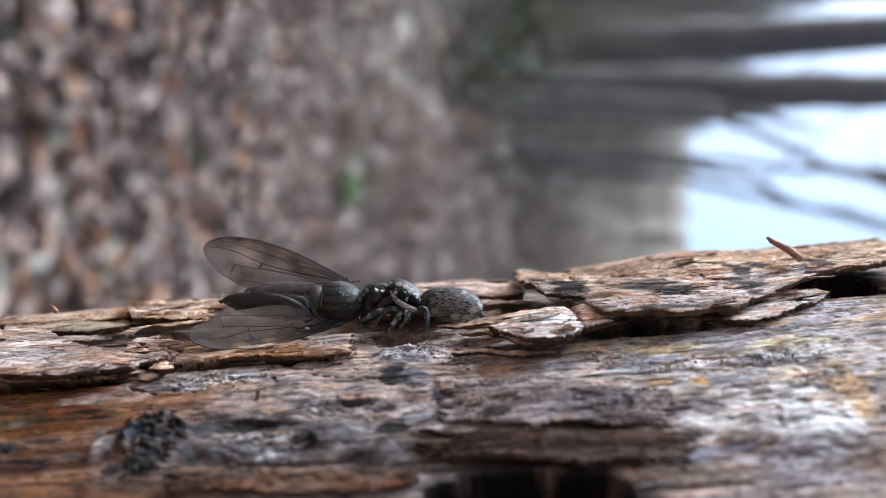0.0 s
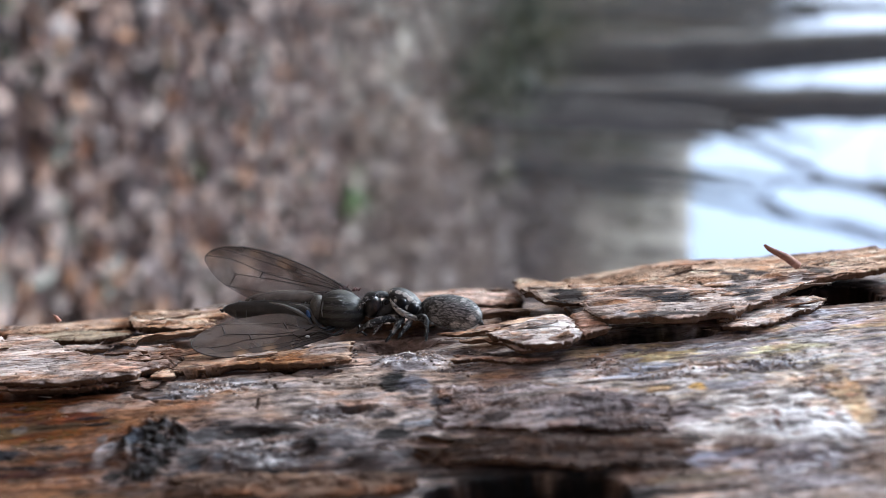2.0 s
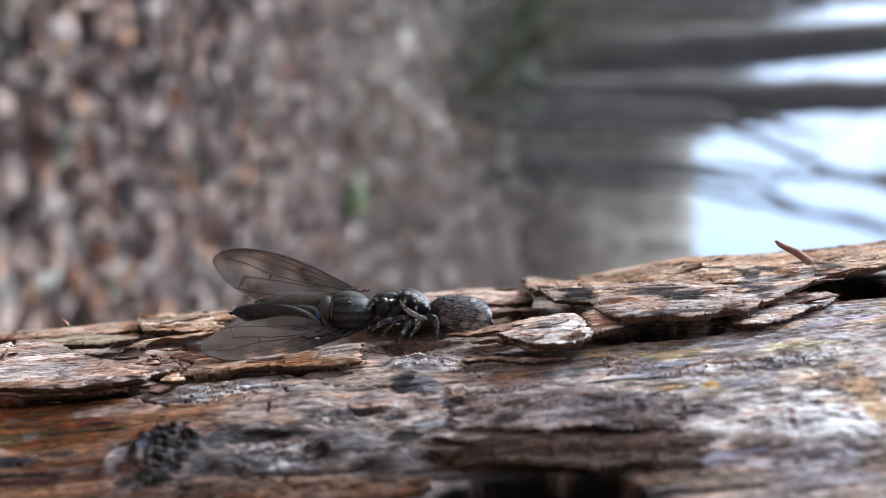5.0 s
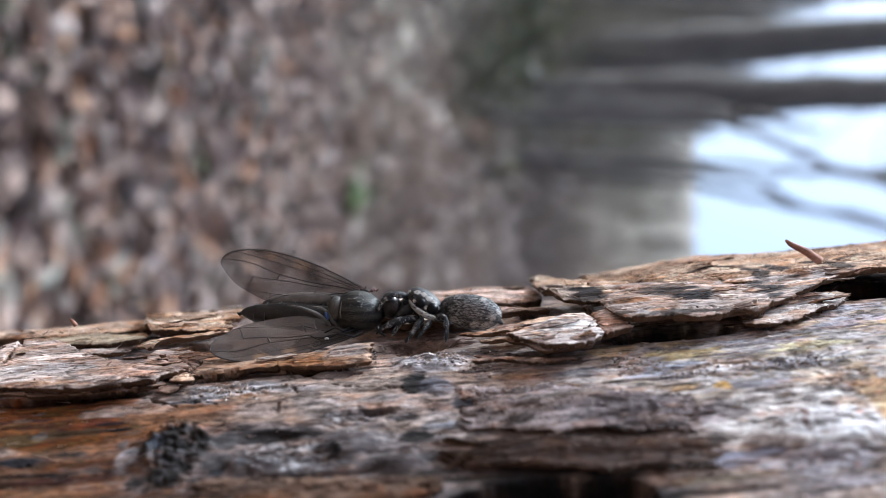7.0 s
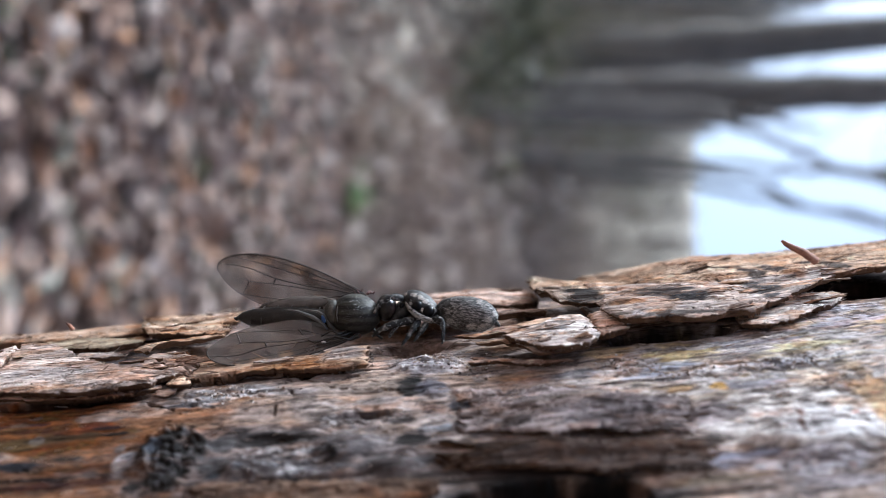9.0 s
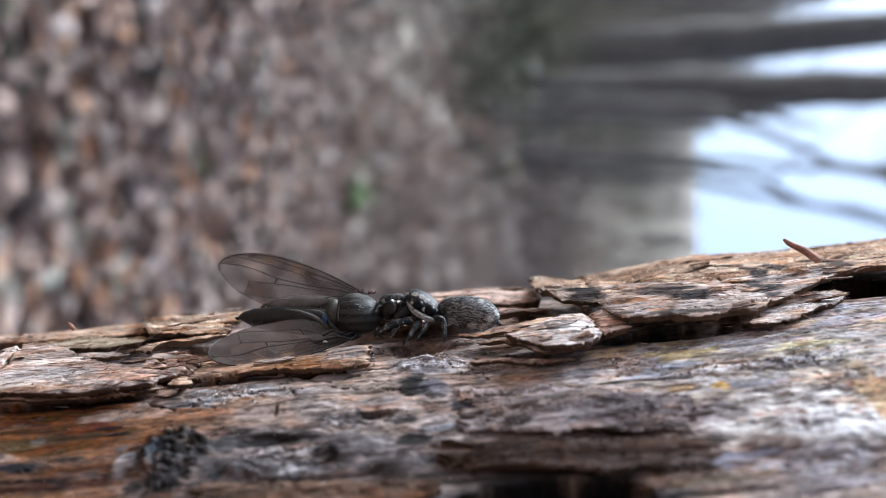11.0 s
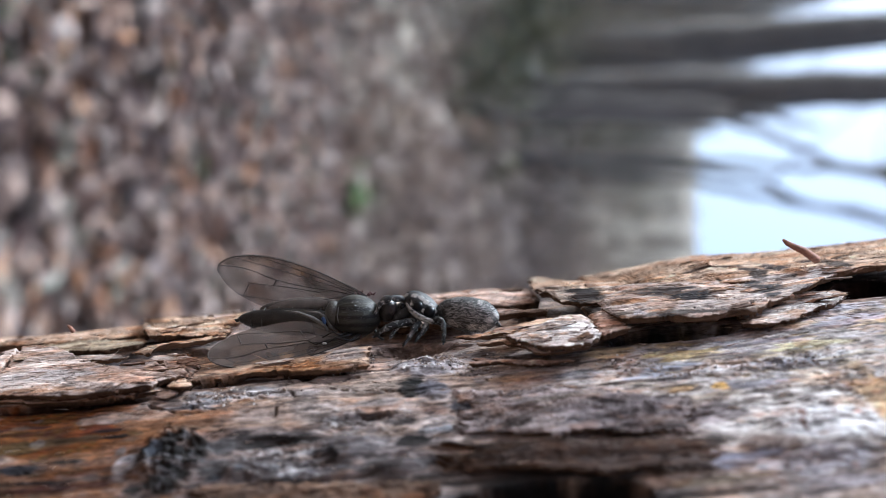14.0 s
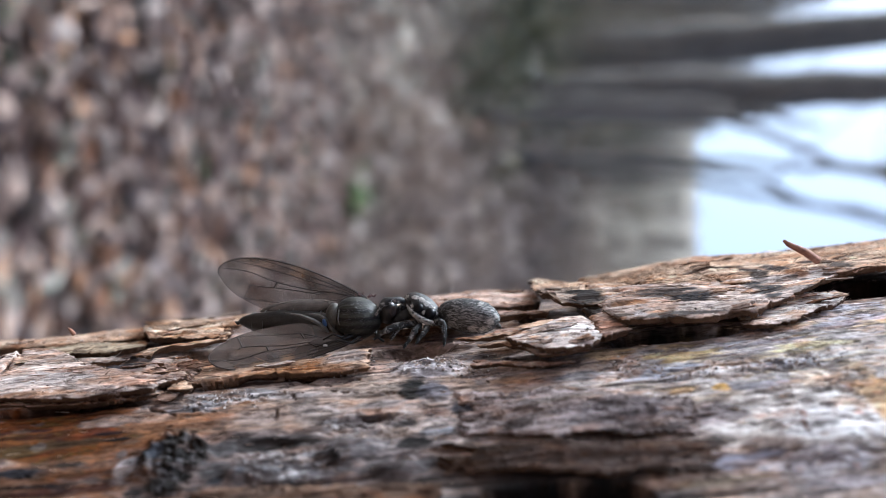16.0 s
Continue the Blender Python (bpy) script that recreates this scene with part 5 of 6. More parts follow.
MEMBRANE = wing_membrane()
LEADING = [(0.0, 0.02), (0.08, 0.05), (0.2, 0.078), (0.365, 0.115), (0.5, 0.136), (0.62, 0.145), (0.74, 0.140), (0.85, 0.120), (0.93, 0.092), (0.98, 0.055), (1.0, 0.02)]
TRAILING = [(0.0, -0.02), (0.06, -0.06), (0.15, -0.13), (0.28, -0.185), (0.42, -0.20), (0.56, -0.195), (0.68, -0.178), (0.78, -0.152), (0.87, -0.118), (0.95, -0.065), (1.0, -0.01)]
VEINS = [
    ([(0.02, 0.02), (0.2, 0.076), (0.365, 0.112), (0.62, 0.142), (0.85, 0.118), (0.97, 0.06), (1.0, 0.015), (0.985, -0.03)], 0.030),
    ([(0.0, 0.01), (0.2, 0.05), (0.4, 0.082), (0.6, 0.112), (0.78, 0.13)], 0.022),
    ([(0.0, 0.0), (0.2, 0.035), (0.42, 0.05), (0.65, 0.075), (0.9, 0.085)], 0.020),
    ([(0.02, 0.0), (0.2, 0.01), (0.295, 0.0), (0.415, -0.006), (0.62, 0.0), (0.80, 0.04), (1.0, 0.022)], 0.026),
    ([(0.595, 0.0), (0.607, -0.036)], 0.046),
    ([(0.3, -0.02), (0.5, -0.028), (0.632, -0.038), (0.767, -0.052), (0.79, -0.04)], 0.022),
    ([(0.767, -0.052), (0.785, -0.142)], 0.026),
    ([(0.05, -0.01), (0.2, -0.03), (0.36, -0.105), (0.5, -0.122), (0.785, -0.142), (0.83, -0.135)], 0.022),
    ([(0.36, -0.105), (0.34, -0.05)], 0.04),
    ([(0.1, -0.03), (0.2, -0.09), (0.3, -0.16)], 0.018),
]


def rounded(points, times=3):
    """The line with its corners cut."""
    for _ in range(times):
        out = [points[0]]
        for (x0, y0), (x1, y1) in zip(points, points[1:]):
            out += [(0.75 * x0 + 0.25 * x1, 0.75 * y0 + 0.25 * y1), (0.25 * x0 + 0.75 * x1, 0.25 * y0 + 0.75 * y1)]
        points = out + [points[-1]]
    return points


def sampled(table, x):
    xs, ys = zip(*rounded(table))
    return np.interp(x, xs, ys)


def build_wing(fly, root, tip, chord, label, droop, haze):
    """A long clear smoky wing: root and tip in millimetres, chord the way to its leading edge, droop bends it along its length."""
    root, tip = np.array(root), np.array(tip)
    along = tip - root
    length = np.linalg.norm(along)
    chord = np.array(chord) / np.linalg.norm(chord)
    chord = chord - along * (chord @ along) / length**2
    chord = chord / np.linalg.norm(chord)
    nrm = np.cross(along / length, chord)

    def spot(x, y, off=0.0):
        x, y = np.asarray(x, float), np.asarray(y, float)
        bow = droop * 4 * x * (1 - x) + 0.05 * np.sin(y * 26) + 0.03 * np.sin(x * 17 + y * 9) + off
        p = root + np.multiply.outer(x, along) + np.multiply.outer(y * length, chord) + np.multiply.outer(bow, nrm)
        return np.stack([-p[..., 1], p[..., 2], p[..., 0]], -1) * MM

    nx, ny = 70, 22
    xs = 0.5 - 0.5 * np.cos(np.linspace(0, np.pi, nx))
    X = np.repeat(xs[:, None], ny, 1)
    lo, hi = sampled(TRAILING, xs)[:, None], sampled(LEADING, xs)[:, None]
    Y = lo + (hi - lo) * np.linspace(0, 1, ny)[None]
    x, y = X.ravel(), Y.ravel()
    verts = np.concatenate([spot(x, y, 0.004), spot(x, y, -0.004)])
    idx = np.arange(nx * ny).reshape(nx, ny)
    q = np.stack([idx[:-1, :-1], idx[:-1, 1:], idx[1:, 1:], idx[1:, :-1]], -1).reshape(-1, 4)
    loop = np.concatenate([idx[0, :-1], idx[:-1, -1], idx[-1, :0:-1], idx[:0:-1, 0]])
    nl = np.roll(loop, -1)
    faces = np.concatenate([q, q[:, ::-1] + nx * ny, np.stack([nl, loop, loop + nx * ny, nl + nx * ny], -1)]).tolist()
    smoke = haze + 0.05 * fbm(x * 9, y * 12, 510, 3) + 0.10 * ramp(y, 0.02, 0.10)
    for cx, cy, rx, ry, k in ((0.40, 0.065, 0.04, 0.035, 0.55), (0.36, 0.02, 0.035, 0.022, 0.50), (0.28, 0.0, 0.035, 0.018, 0.50), (0.60, 0.03, 0.05, 0.03, 0.12), (0.78, 0.115, 0.05, 0.02, 0.42), (0.92, 0.05, 0.05, 0.02, 0.18), (0.57, 0.10, 0.03, 0.03, 0.16)):
        smoke = smoke + k * np.exp(-(((x - cx) / rx)**2 + ((y - cy) / ry)**2))
    smoke = smoke + 0.25 * np.exp(-((x - 0.12) / 0.13)**2)
    amber = 0.55 * np.exp(-(((x - 0.475) / 0.045)**4 + ((y - 0.085) / 0.04)**4)) + 0.5 * np.exp(-(((x - 0.675) / 0.04)**4 + ((y - 0.105) / 0.032)**4))
    smoke = smoke + 0.30 * amber
    t = np.stack([np.clip(smoke, 0.05, 0.8), np.clip(amber, 0, 1), np.zeros_like(x)], -1)
    wing = array_part("wing", verts, faces, MEMBRANE, fly, label, np.concatenate([t, t]))
    for pts, r in VEINS:
        px, py = np.array(rounded(pts)).T
        k = np.linspace(0, 1, len(px))
        line = spot(px, py)
        part("vein", tube(bmesh.new(), line, [r * MM * (1.1 - 0.5 * f) for f in k], 6), VEIN, wing)
    return wing


FLY_PIVOT = at_mm(-2.56, -3.30, -2.90)


def build_fly():
    fly = thing("fly", FLY_PIVOT, "dead dark fly with spread smoky veined wings, held by the spider", "fly")
    # abdomen in overlapping rings, tapering to the tail
    stations = [(604, 573, 14), (592, 573, 20), (570, 573, 24), (545, 573, 26), (520, 572, 26), (495, 571, 25), (470, 570, 22), (450, 568, 17), (434, 567, 11), (424, 568, 5)]
    pts = [at_mm((x - 784) * 0.0276, -(y - 441) * 0.0276, -2.6 + 0.0022 * (604 - x)) for x, y, r in stations]
    fine_p, fine_r = [], []
    for i in range(len(stations) - 1):
        for k in range(6):
            f = k / 6
            fine_p.append(pts[i].lerp(pts[i + 1], f))
            r = stations[i][2] + (stations[i + 1][2] - stations[i][2]) * f
            step = 1.0 + (0.035 * (1 - (f if i % 2 else 1 - f)) if 0 < i < 8 else 0)
            fine_r.append(r * 0.0276 * MM * step)
    fine_p.append(pts[-1])
    fine_r.append(0.06 * MM)
    bm = tube(bmesh.new(), fine_p, fine_r, 28, 0.85)
    bm.normal_update()
    bristles = fur(bm, 520, 0.16, (0, 0, -1), 41, lift=0.2, width=0.007)
    ab = part("abdomen", bm, SHELL, fly, "dark olive glossy abdomen")
    part("bristles", bristles, VEIN, ab, kind="stuff", smooth=False)
    # paler hind margins of the rings
    for i in (2, 4, 5, 6, 7):
        c, r = pts[i], stations[i][2] * 0.0276 * MM * 1.02
        d = (pts[i + 1] - pts[i - 1]).normalized()
        side = d.cross(Vector((0, 1, 0))).normalized()
        other = d.cross(side)
        loop = [c + side * r * math.cos(k * math.pi / 16) + other * r * 0.9 * math.sin(k * math.pi / 16) for k in range(33)]
        part("ring_margin", tube(bmesh.new(), loop, [0.022 * MM] * 33, 6), MARGIN, ab)
    # fold of the back plate over the far flank
    bm = blob(bmesh.new(), at_mm(-7.05, -2.90, -1.95), turned(5), (1.95 * MM, 0.46 * MM, 0.5 * MM), 18, 22)
    part("back_plate", bm, SMOKY_SHELL, fly, "dull smoky brown back plate")
    # pale edges of the plates; the highlight along them is in the colour
    for line in ([(-7.51, -2.99, -3.45), (-6.83, -3.09, -3.50), (-6.13, -3.36, -3.50), (-5.63, -3.69, -3.45), (-5.40, -4.08, -3.30)],
                 [(-6.58, -3.02, -3.40), (-5.90, -3.10, -3.40), (-5.50, -3.37, -3.40), (-5.34, -3.75, -3.35), (-4.86, -4.13, -3.30)]):
        part("plate_edge", tube(bmesh.new(), [at_mm(*p) for p in line], [r * MM for r in (0.02, 0.06, 0.10, 0.09, 0.04)], 10),
             PALE_EDGE, ab)
    # tail claspers
    part("tail", tube(bmesh.new(), [at_mm(-9.85, -3.46, -2.20), at_mm(-10.05, -3.57, -2.20), at_mm(-10.16, -3.49, -2.20)], [0.12 * MM, 0.09 * MM, 0.04 * MM], 8), SHELL, fly)
    bm = blob(bmesh.new(), at_mm(-4.17, -3.30, -2.90), turned(-2), (1.26 * MM, 0.93 * MM, 0.95 * MM), 20, 28, lambda t, ang: 1.0 + 0.12 * (1 - t * t))
    bm.normal_update()
    bristles = fur(bm, 750, 0.2, (0, -0.2, -1), 42, lift=0.5, width=0.009)
    th = part("thorax", bm, BACK, fly, "grey-dusted thorax with dark stripes")
    part("bristles", bristles, VEIN, th, kind="stuff", smooth=False)
    part("scutellum", blob(bmesh.new(), at_mm(-5.20, -3.16, -3.10), turned(0), (0.42 * MM, 0.62 * MM, 0.55 * MM), 14, 20), GREY_SHIELD, fly, "grey hind shield of the thorax")
    # bluish glint beside the hind shield, made as a coloured patch
    part("blue_patch", blob(bmesh.new(), at_mm(-5.62, -3.46, -3.55), turned(20), (0.10 * MM, 0.20 * MM, 0.08 * MM), 8, 12), BLUE, fly, "small steel-blue patch painted as a glint")
    seam = [(-4.90, -2.62, -3.25), (-4.93, -2.90, -3.62), (-4.96, -3.25, -3.78), (-4.90, -3.55, -3.78)]
    part("seam", tube(bmesh.new(), [at_mm(*p) for p in seam], [0.02 * MM, 0.035 * MM, 0.035 * MM, 0.02 * MM], 6), PALE_EDGE, fly)
    part("waist", blob(bmesh.new(), at_mm(-5.37, -3.48, -2.70), turned(0), (0.4 * MM, 0.6 * MM, 0.6 * MM), 12, 16), SHELL, fly)
    # head between the spider's jaws
    bm = blob(bmesh.new(), at_mm(-2.65, -2.95, -2.80), turned(0), (0.50 * MM, 0.66 * MM, 0.7 * MM), 14, 20)
    hd = part("head", bm, SHELL, fly)
    for x, y, z in ((-2.52, -2.95, -3.12), (-2.73, -2.76, -2.30)):
        part("eye", blob(bmesh.new(), at_mm(x, y, z), turned(15), (0.34 * MM, 0.40 * MM, 0.36 * MM), 12, 18), FLY_EYE, hd)
    part("neck", tube(bmesh.new(), [at_mm(-3.33, -3.20, -2.80), at_mm(-2.84, -3.14, -2.80)], [0.3 * MM, 0.3 * MM], 12), SHELL, fly)
    # wing roots with reddish bristles
    rng = random.Random(5)
    for base, n in (((-3.70, -2.40, -2.30), 14), ((-4.22, -4.30, -3.30), 8)):
        bm = bmesh.new()
        for _ in range(n):
            p = Vector(base) + Vector((rng.uniform(-0.45, 0.35), rng.uniform(-0.12, 0.12), rng.uniform(-0.2, 0.2)))
            q = p + Vector((rng.uniform(-0.25, 0.15), rng.uniform(0.0, 0.28), rng.uniform(-0.2, 0.1)))
            tube(bm, [at_mm(*p), at_mm(*p.lerp(q, 0.5)), at_mm(*q)], [0.055 * MM, 0.045 * MM, 0.01 * MM], 6)
        part("wing_root", bm, RED_BRISTLE, fly)
    build_wing(fly, (-3.70, -2.49, -2.30), (-11.16, -1.01, -1.60), (0.2, 1.0, 0.15), "clear smoky wing standing out, dark veins", 0.12, 0.30)
    build_wing(fly, (-4.23, -4.23, -3.40), (-10.77, -4.92, -5.20), (0.13, -1.0, -0.75), "clear smoky wing lying on the bark", 0.10, 0.66)
    # crumpled legs
    for k, line in enumerate((
            [(-3.90, -3.90, -3.20), (-4.60, -4.20, -3.80), (-5.32, -4.34, -4.00), (-5.96, -4.55, -4.00), (-6.29, -4.40, -3.90)],
            [(-3.76, -3.98, -3.20), (-4.31, -4.39, -4.00), (-4.99, -4.22, -4.10), (-5.54, -4.53, -4.20)],
            [(-4.22, -3.93, -3.20), (-4.80, -4.13, -3.90), (-5.16, -3.96, -4.00), (-5.64, -4.23, -4.00)],
            [(-3.72, -3.86, -2.00), (-4.04, -4.46, -1.60), (-4.47, -4.63, -1.50), (-5.17, -4.47, -1.50)],
            [(-3.45, -3.72, -2.00), (-3.24, -4.33, -1.80), (-2.90, -4.55, -1.80)])):
        r = [0.075, 0.065, 0.055, 0.045, 0.03][:len(line)]
        part("leg", tube(bmesh.new(), [at_mm(*p) for p in line], [v * MM for v in r], 8), SHELL, fly)
    # white glint among the legs, made as a pale knob
    part("haltere_glint", blob(bmesh.new(), at_mm(-5.51, -4.48, -4.20), AXES, (0.12 * MM, 0.06 * MM, 0.06 * MM), 8, 10),
         dark_shell("pale_haltere_glint", (0.45, 0.45, 0.43), (0.6, 0.6, 0.58), 0.3), fly, "white knob standing for a glint among the legs")
    return fly


spider = build_spider()
fly = build_fly()

# ---- the woods behind ----
GROUND = -0.87


def ground_height(x, y):
    """Level by the trunk, in a hollow between a wooded bank and an unseen slope behind the viewer."""
    x, y = np.asarray(x, float), np.asarray(y, float)
    z = GROUND + 0.44 * np.clip(y - 8.5, 0, None) - 0.44 * np.clip(y - 26, 0, None)
    # unseen slope behind the viewer, added to block sky light from there
    z = z + 1.3 * np.clip(-0.7 - y, 0, None) - 1.3 * np.clip(-4.2 - y, 0, None)
    z = z + 0.10 * fbm(x / 2.5, y / 2.5, 601, 3) * ramp(np.hypot(x, y), 0.5, 3) + 0.5 * fbm(x / 14, y / 14, 605, 2) * ramp(np.hypot(x, y), 4, 14)
    return z


def ground_material():
    n = Nodes("leaf_mould")
    pos = n.coords((1, 1, 1))
    small = n.noise(pos, 22.0, 5, 0.65)
    large = n.noise(pos, 1.6, 4)
    c = n.ramp(small, [(0.30, (0.09, 0.062, 0.048)), (0.48, (0.17, 0.115, 0.085)), (0.62, (0.27, 0.19, 0.145)), (0.75, (0.38, 0.30, 0.24))])
    c = n.mix(n.ramp(large, [(0.45, (0, 0, 0)), (0.65, (0.5, 0.5, 0.5))]), c, (0.09, 0.085, 0.05))
    far = n.add("ShaderNodeSeparateXYZ")
    n.link(n.coords((1, 1, 1)), far.inputs[0])
    wob = n.add("ShaderNodeMath")
    wob.operation = "MULTIPLY_ADD"
    n.link(n.noise(pos, 0.8, 4), wob.inputs[0])
    wob.inputs[1].default_value = 9.0
    n.link(far.outputs[1], wob.inputs[2])
    m = n.add("ShaderNodeMapRange", From_Min=12.3, From_Max=16.0)
    n.link(wob.outputs[0], m.inputs[0])
    bank = n.ramp(n.noise(pos, 2.2, 5), [(0.3, (0.25, 0.22, 0.165)), (0.5, (0.41, 0.36, 0.28)), (0.7, (0.53, 0.47, 0.38))])
    c = n.mix(m.outputs[0], c, bank)
    return n.done(c, 0.9, n.bump(small, 0.03, 0.8))


def build_ground():
    g = np.unique(np.concatenate([np.arange(-8, 8.01, 0.25), np.arange(-40, 41, 2.0), np.array([-900, -400, -200, -100, 100, 200, 400, 900])]))
    gy = np.unique(np.concatenate([np.arange(-4, 28.01, 0.25), np.arange(-40, 61, 2.0), np.array([-900, -400, -200, -100, 100, 200, 400, 900])]))
    X, Y = np.meshgrid(g, gy, indexing="ij")
    v = np.stack([X.ravel(), Y.ravel(), ground_height(X.ravel(), Y.ravel())], -1)
    idx = np.arange(X.size).reshape(X.shape)
    q = np.stack([idx[:-1, :-1], idx[1:, :-1], idx[1:, 1:], idx[:-1, 1:]], -1).reshape(-1, 4)
    me = bpy.data.meshes.new("ground")
    me.from_pydata(v.tolist(), [], q.tolist())
    me.materials.append(ground_material())
    me.polygons.foreach_set("use_smooth", [True] * len(me.polygons))
    tagged(new("ground", me), "brown woodland floor of leaf mould rising to a bank", "ground", kind="structure")


def stuff(name, verts, faces, material, label, category):
    me = bpy.data.meshes.new(name)
    me.from_pydata(verts, [], faces)
    me.materials.append(material)
    return tagged(new(name, me), label, category, kind="stuff")


def scatter_leaves(rng, spots, size, tilt):
    """Bent six-cornered dead leaves at the given places."""
    verts, faces = [], []
    for x, y, z in spots:
        L = size * rng.uniform(0.6, 1.35)
        Wd = L * rng.uniform(0.45, 0.7)
        m = Euler((rng.gauss(0, tilt), rng.gauss(0, tilt), rng.uniform(0, 6.28))).to_matrix()
        cup = rng.uniform(-0.1, 0.35) * L
        shape = [(-0.5, 0, 0), (-0.15, 0.5, 1), (0.25, 0.42, 1), (0.5, 0, 0.3), (0.25, -0.42, 1), (-0.15, -0.5, 1), (0.03, 0, 0)]
        k = len(verts)
        for a, b, c in shape:
            p = m @ Vector((a * L, b * Wd, c * cup))
            verts.append((x + p.x, y + p.y, z + p.z + 0.012))
        for i in range(6):
            faces.append((k + 6, k + i, k + (i + 1) % 6))
    return verts, faces


def leaf_material(name, stops, through_light=0.0):
    n = Nodes(name)
    g = n.add("ShaderNodeNewGeometry")
    c = n.ramp(g.outputs["Random Per Island"], stops)
    v = n.noise(n.coords((1, 1, 1)), 60.0, 3)
    c = n.mix(0.5, c, n.ramp(v, [(0.3, (0.6, 0.6, 0.6)), (0.7, (1.3, 1.3, 1.3))]), "MULTIPLY")
    return n.done(c, 0.6)


def build_litter():
    rng = random.Random(11)
    spots = []
    for _ in range(47000):
        y = 0.7 + 17.0 * rng.random()**1.15
        x = rng.uniform(-0.70, 0.60) * y
        if rng.random() < (y - 12.5) / 5:
            continue
        spots.append((x, y))
    for _ in range(15000):
        ang, d = rng.uniform(0, 6.283), 7.0 * rng.random()**0.6
        x, y = d * math.sin(ang), d * math.cos(ang)
        if d > 0.2 and not (y > 0.7 and -0.70 < x / y < 0.60):
            spots.append((x, y))
    xs, ys = np.array(spots).T
    zs = ground_height(xs, ys)
    verts, faces = scatter_leaves(rng, list(zip(xs, ys, zs)), 0.105, 0.33)
    mat = leaf_material("dead_leaf", [(0.0, (0.098, 0.107, 0.065)), (0.14, (0.130, 0.099, 0.078)), (0.32, (0.182, 0.127, 0.101)), (0.56, (0.221, 0.153, 0.122)), (0.74, (0.253, 0.174, 0.134)), (0.84, (0.440, 0.220, 0.094)), (0.92, (0.341, 0.248, 0.198)), (1.0, (0.385, 0.308, 0.270))])
    stuff("leaf_litter", verts, faces, mat, "pinkish brown fallen leaves covering the woodland floor", "leaves")


GREEN = leaf_material("fresh_leaf", [(0.0, (0.09, 0.19, 0.03)), (1.0, (0.17, 0.32, 0.06))])
IVY = leaf_material("ivy_leaf", [(0.0, (0.075, 0.075, 0.045)), (0.7, (0.15, 0.145, 0.085)), (1.0, (0.25, 0.26, 0.11))])


BRACKEN = leaf_material("bracken", [(0.0, (0.25, 0.20, 0.16)), (0.6, (0.40, 0.32, 0.26)), (1.0, (0.54, 0.44, 0.36))])


def build_plant(x, y, radius, seed):
    """A low clump: each leaf a bent blade from the middle."""
    rng = random.Random(seed)
    z = float(ground_height(x, y))
    pl = thing("ground_plant", (x, y, z), "low green seedling clump among fallen leaves", "plant", "green seedlings")
    for _ in range(14):
        ang, ln = rng.uniform(0, 6.28), radius * rng.uniform(0.5, 1.0)
        d = Vector((math.cos(ang), math.sin(ang), 0))
        side = Vector((-d.y, d.x, 0)) * ln * 0.22
        base = Vector((x, y, z))
        m, t = base + d * ln * 0.55 + Vector((0, 0, ln * 0.7)), base + d * ln + Vector((0, 0, ln * 0.55))
        bm = bmesh.new()
        a, b, c, e, f = [bm.verts.new(p) for p in (base, m - side, m + Vector((0, 0, -0.01)), m + side, t)]
        for q in ((a, c, b), (a, e, c), (b, c, f), (c, e, f)):
            bm.faces.new(q)
        part("leaf", bm, GREEN, pl, smooth=False)


def bark_material():
    n = Nodes("grey_bark")
    v = n.noise(n.coords((14, 14, 3)), 1.0, 5)
    return n.done(n.ramp(v, [(0.3, (0.08, 0.07, 0.06)), (0.7, (0.19, 0.17, 0.15))]), 0.9, n.bump(v, 0.02))


BARK = bark_material()


def build_tree(points, radii, seed, limbs=8, label="bare grey-brown woodland tree", limb_from=0.45):
    """A tapered stem through points with forking limbs."""
    rng = random.Random(seed)
    base = Vector(points[0])
    tr = thing("tree", base, label, "tree", "bare trees on the bank")
    pts = [Vector(p) for p in points]
    dense, rad = [], []
    for i in range(len(pts) - 1):
        for k in range(4):
            f = k / 4
            dense.append(pts[i].lerp(pts[i + 1], f) + Vector((rng.gauss(0, 0.02), rng.gauss(0, 0.02), 0)))
            rad.append(radii[i] + (radii[i + 1] - radii[i]) * f)
    dense.append(pts[-1])
    rad.append(radii[-1])
    part("trunk", tube(bmesh.new(), dense, rad, 10), BARK, tr)
    for _ in range(limbs):
        i = rng.randrange(int(len(dense) * limb_from), len(dense) - 1)
        p, r = dense[i], rad[i] * 0.45
        d = Vector((rng.uniform(-1, 1), rng.uniform(-1, 1), rng.uniform(0.3, 1.1))).normalized()
        line, rr = [p], [r]
        for s in range(4):
            d = (d + Vector((rng.gauss(0, 0.25), rng.gauss(0, 0.25), 0.12))).normalized()
            line.append(line[-1] + d * rng.uniform(0.3, 0.6))
            rr.append(r * (1 - 0.22 * (s + 1)))
        part("limb", tube(bmesh.new(), line, rr, 6), BARK, tr)
    return tr


def at_view(x, y, d):
    """A place d metres off, by its slopes up and across."""
    return Vector((x * d, d, y * d))


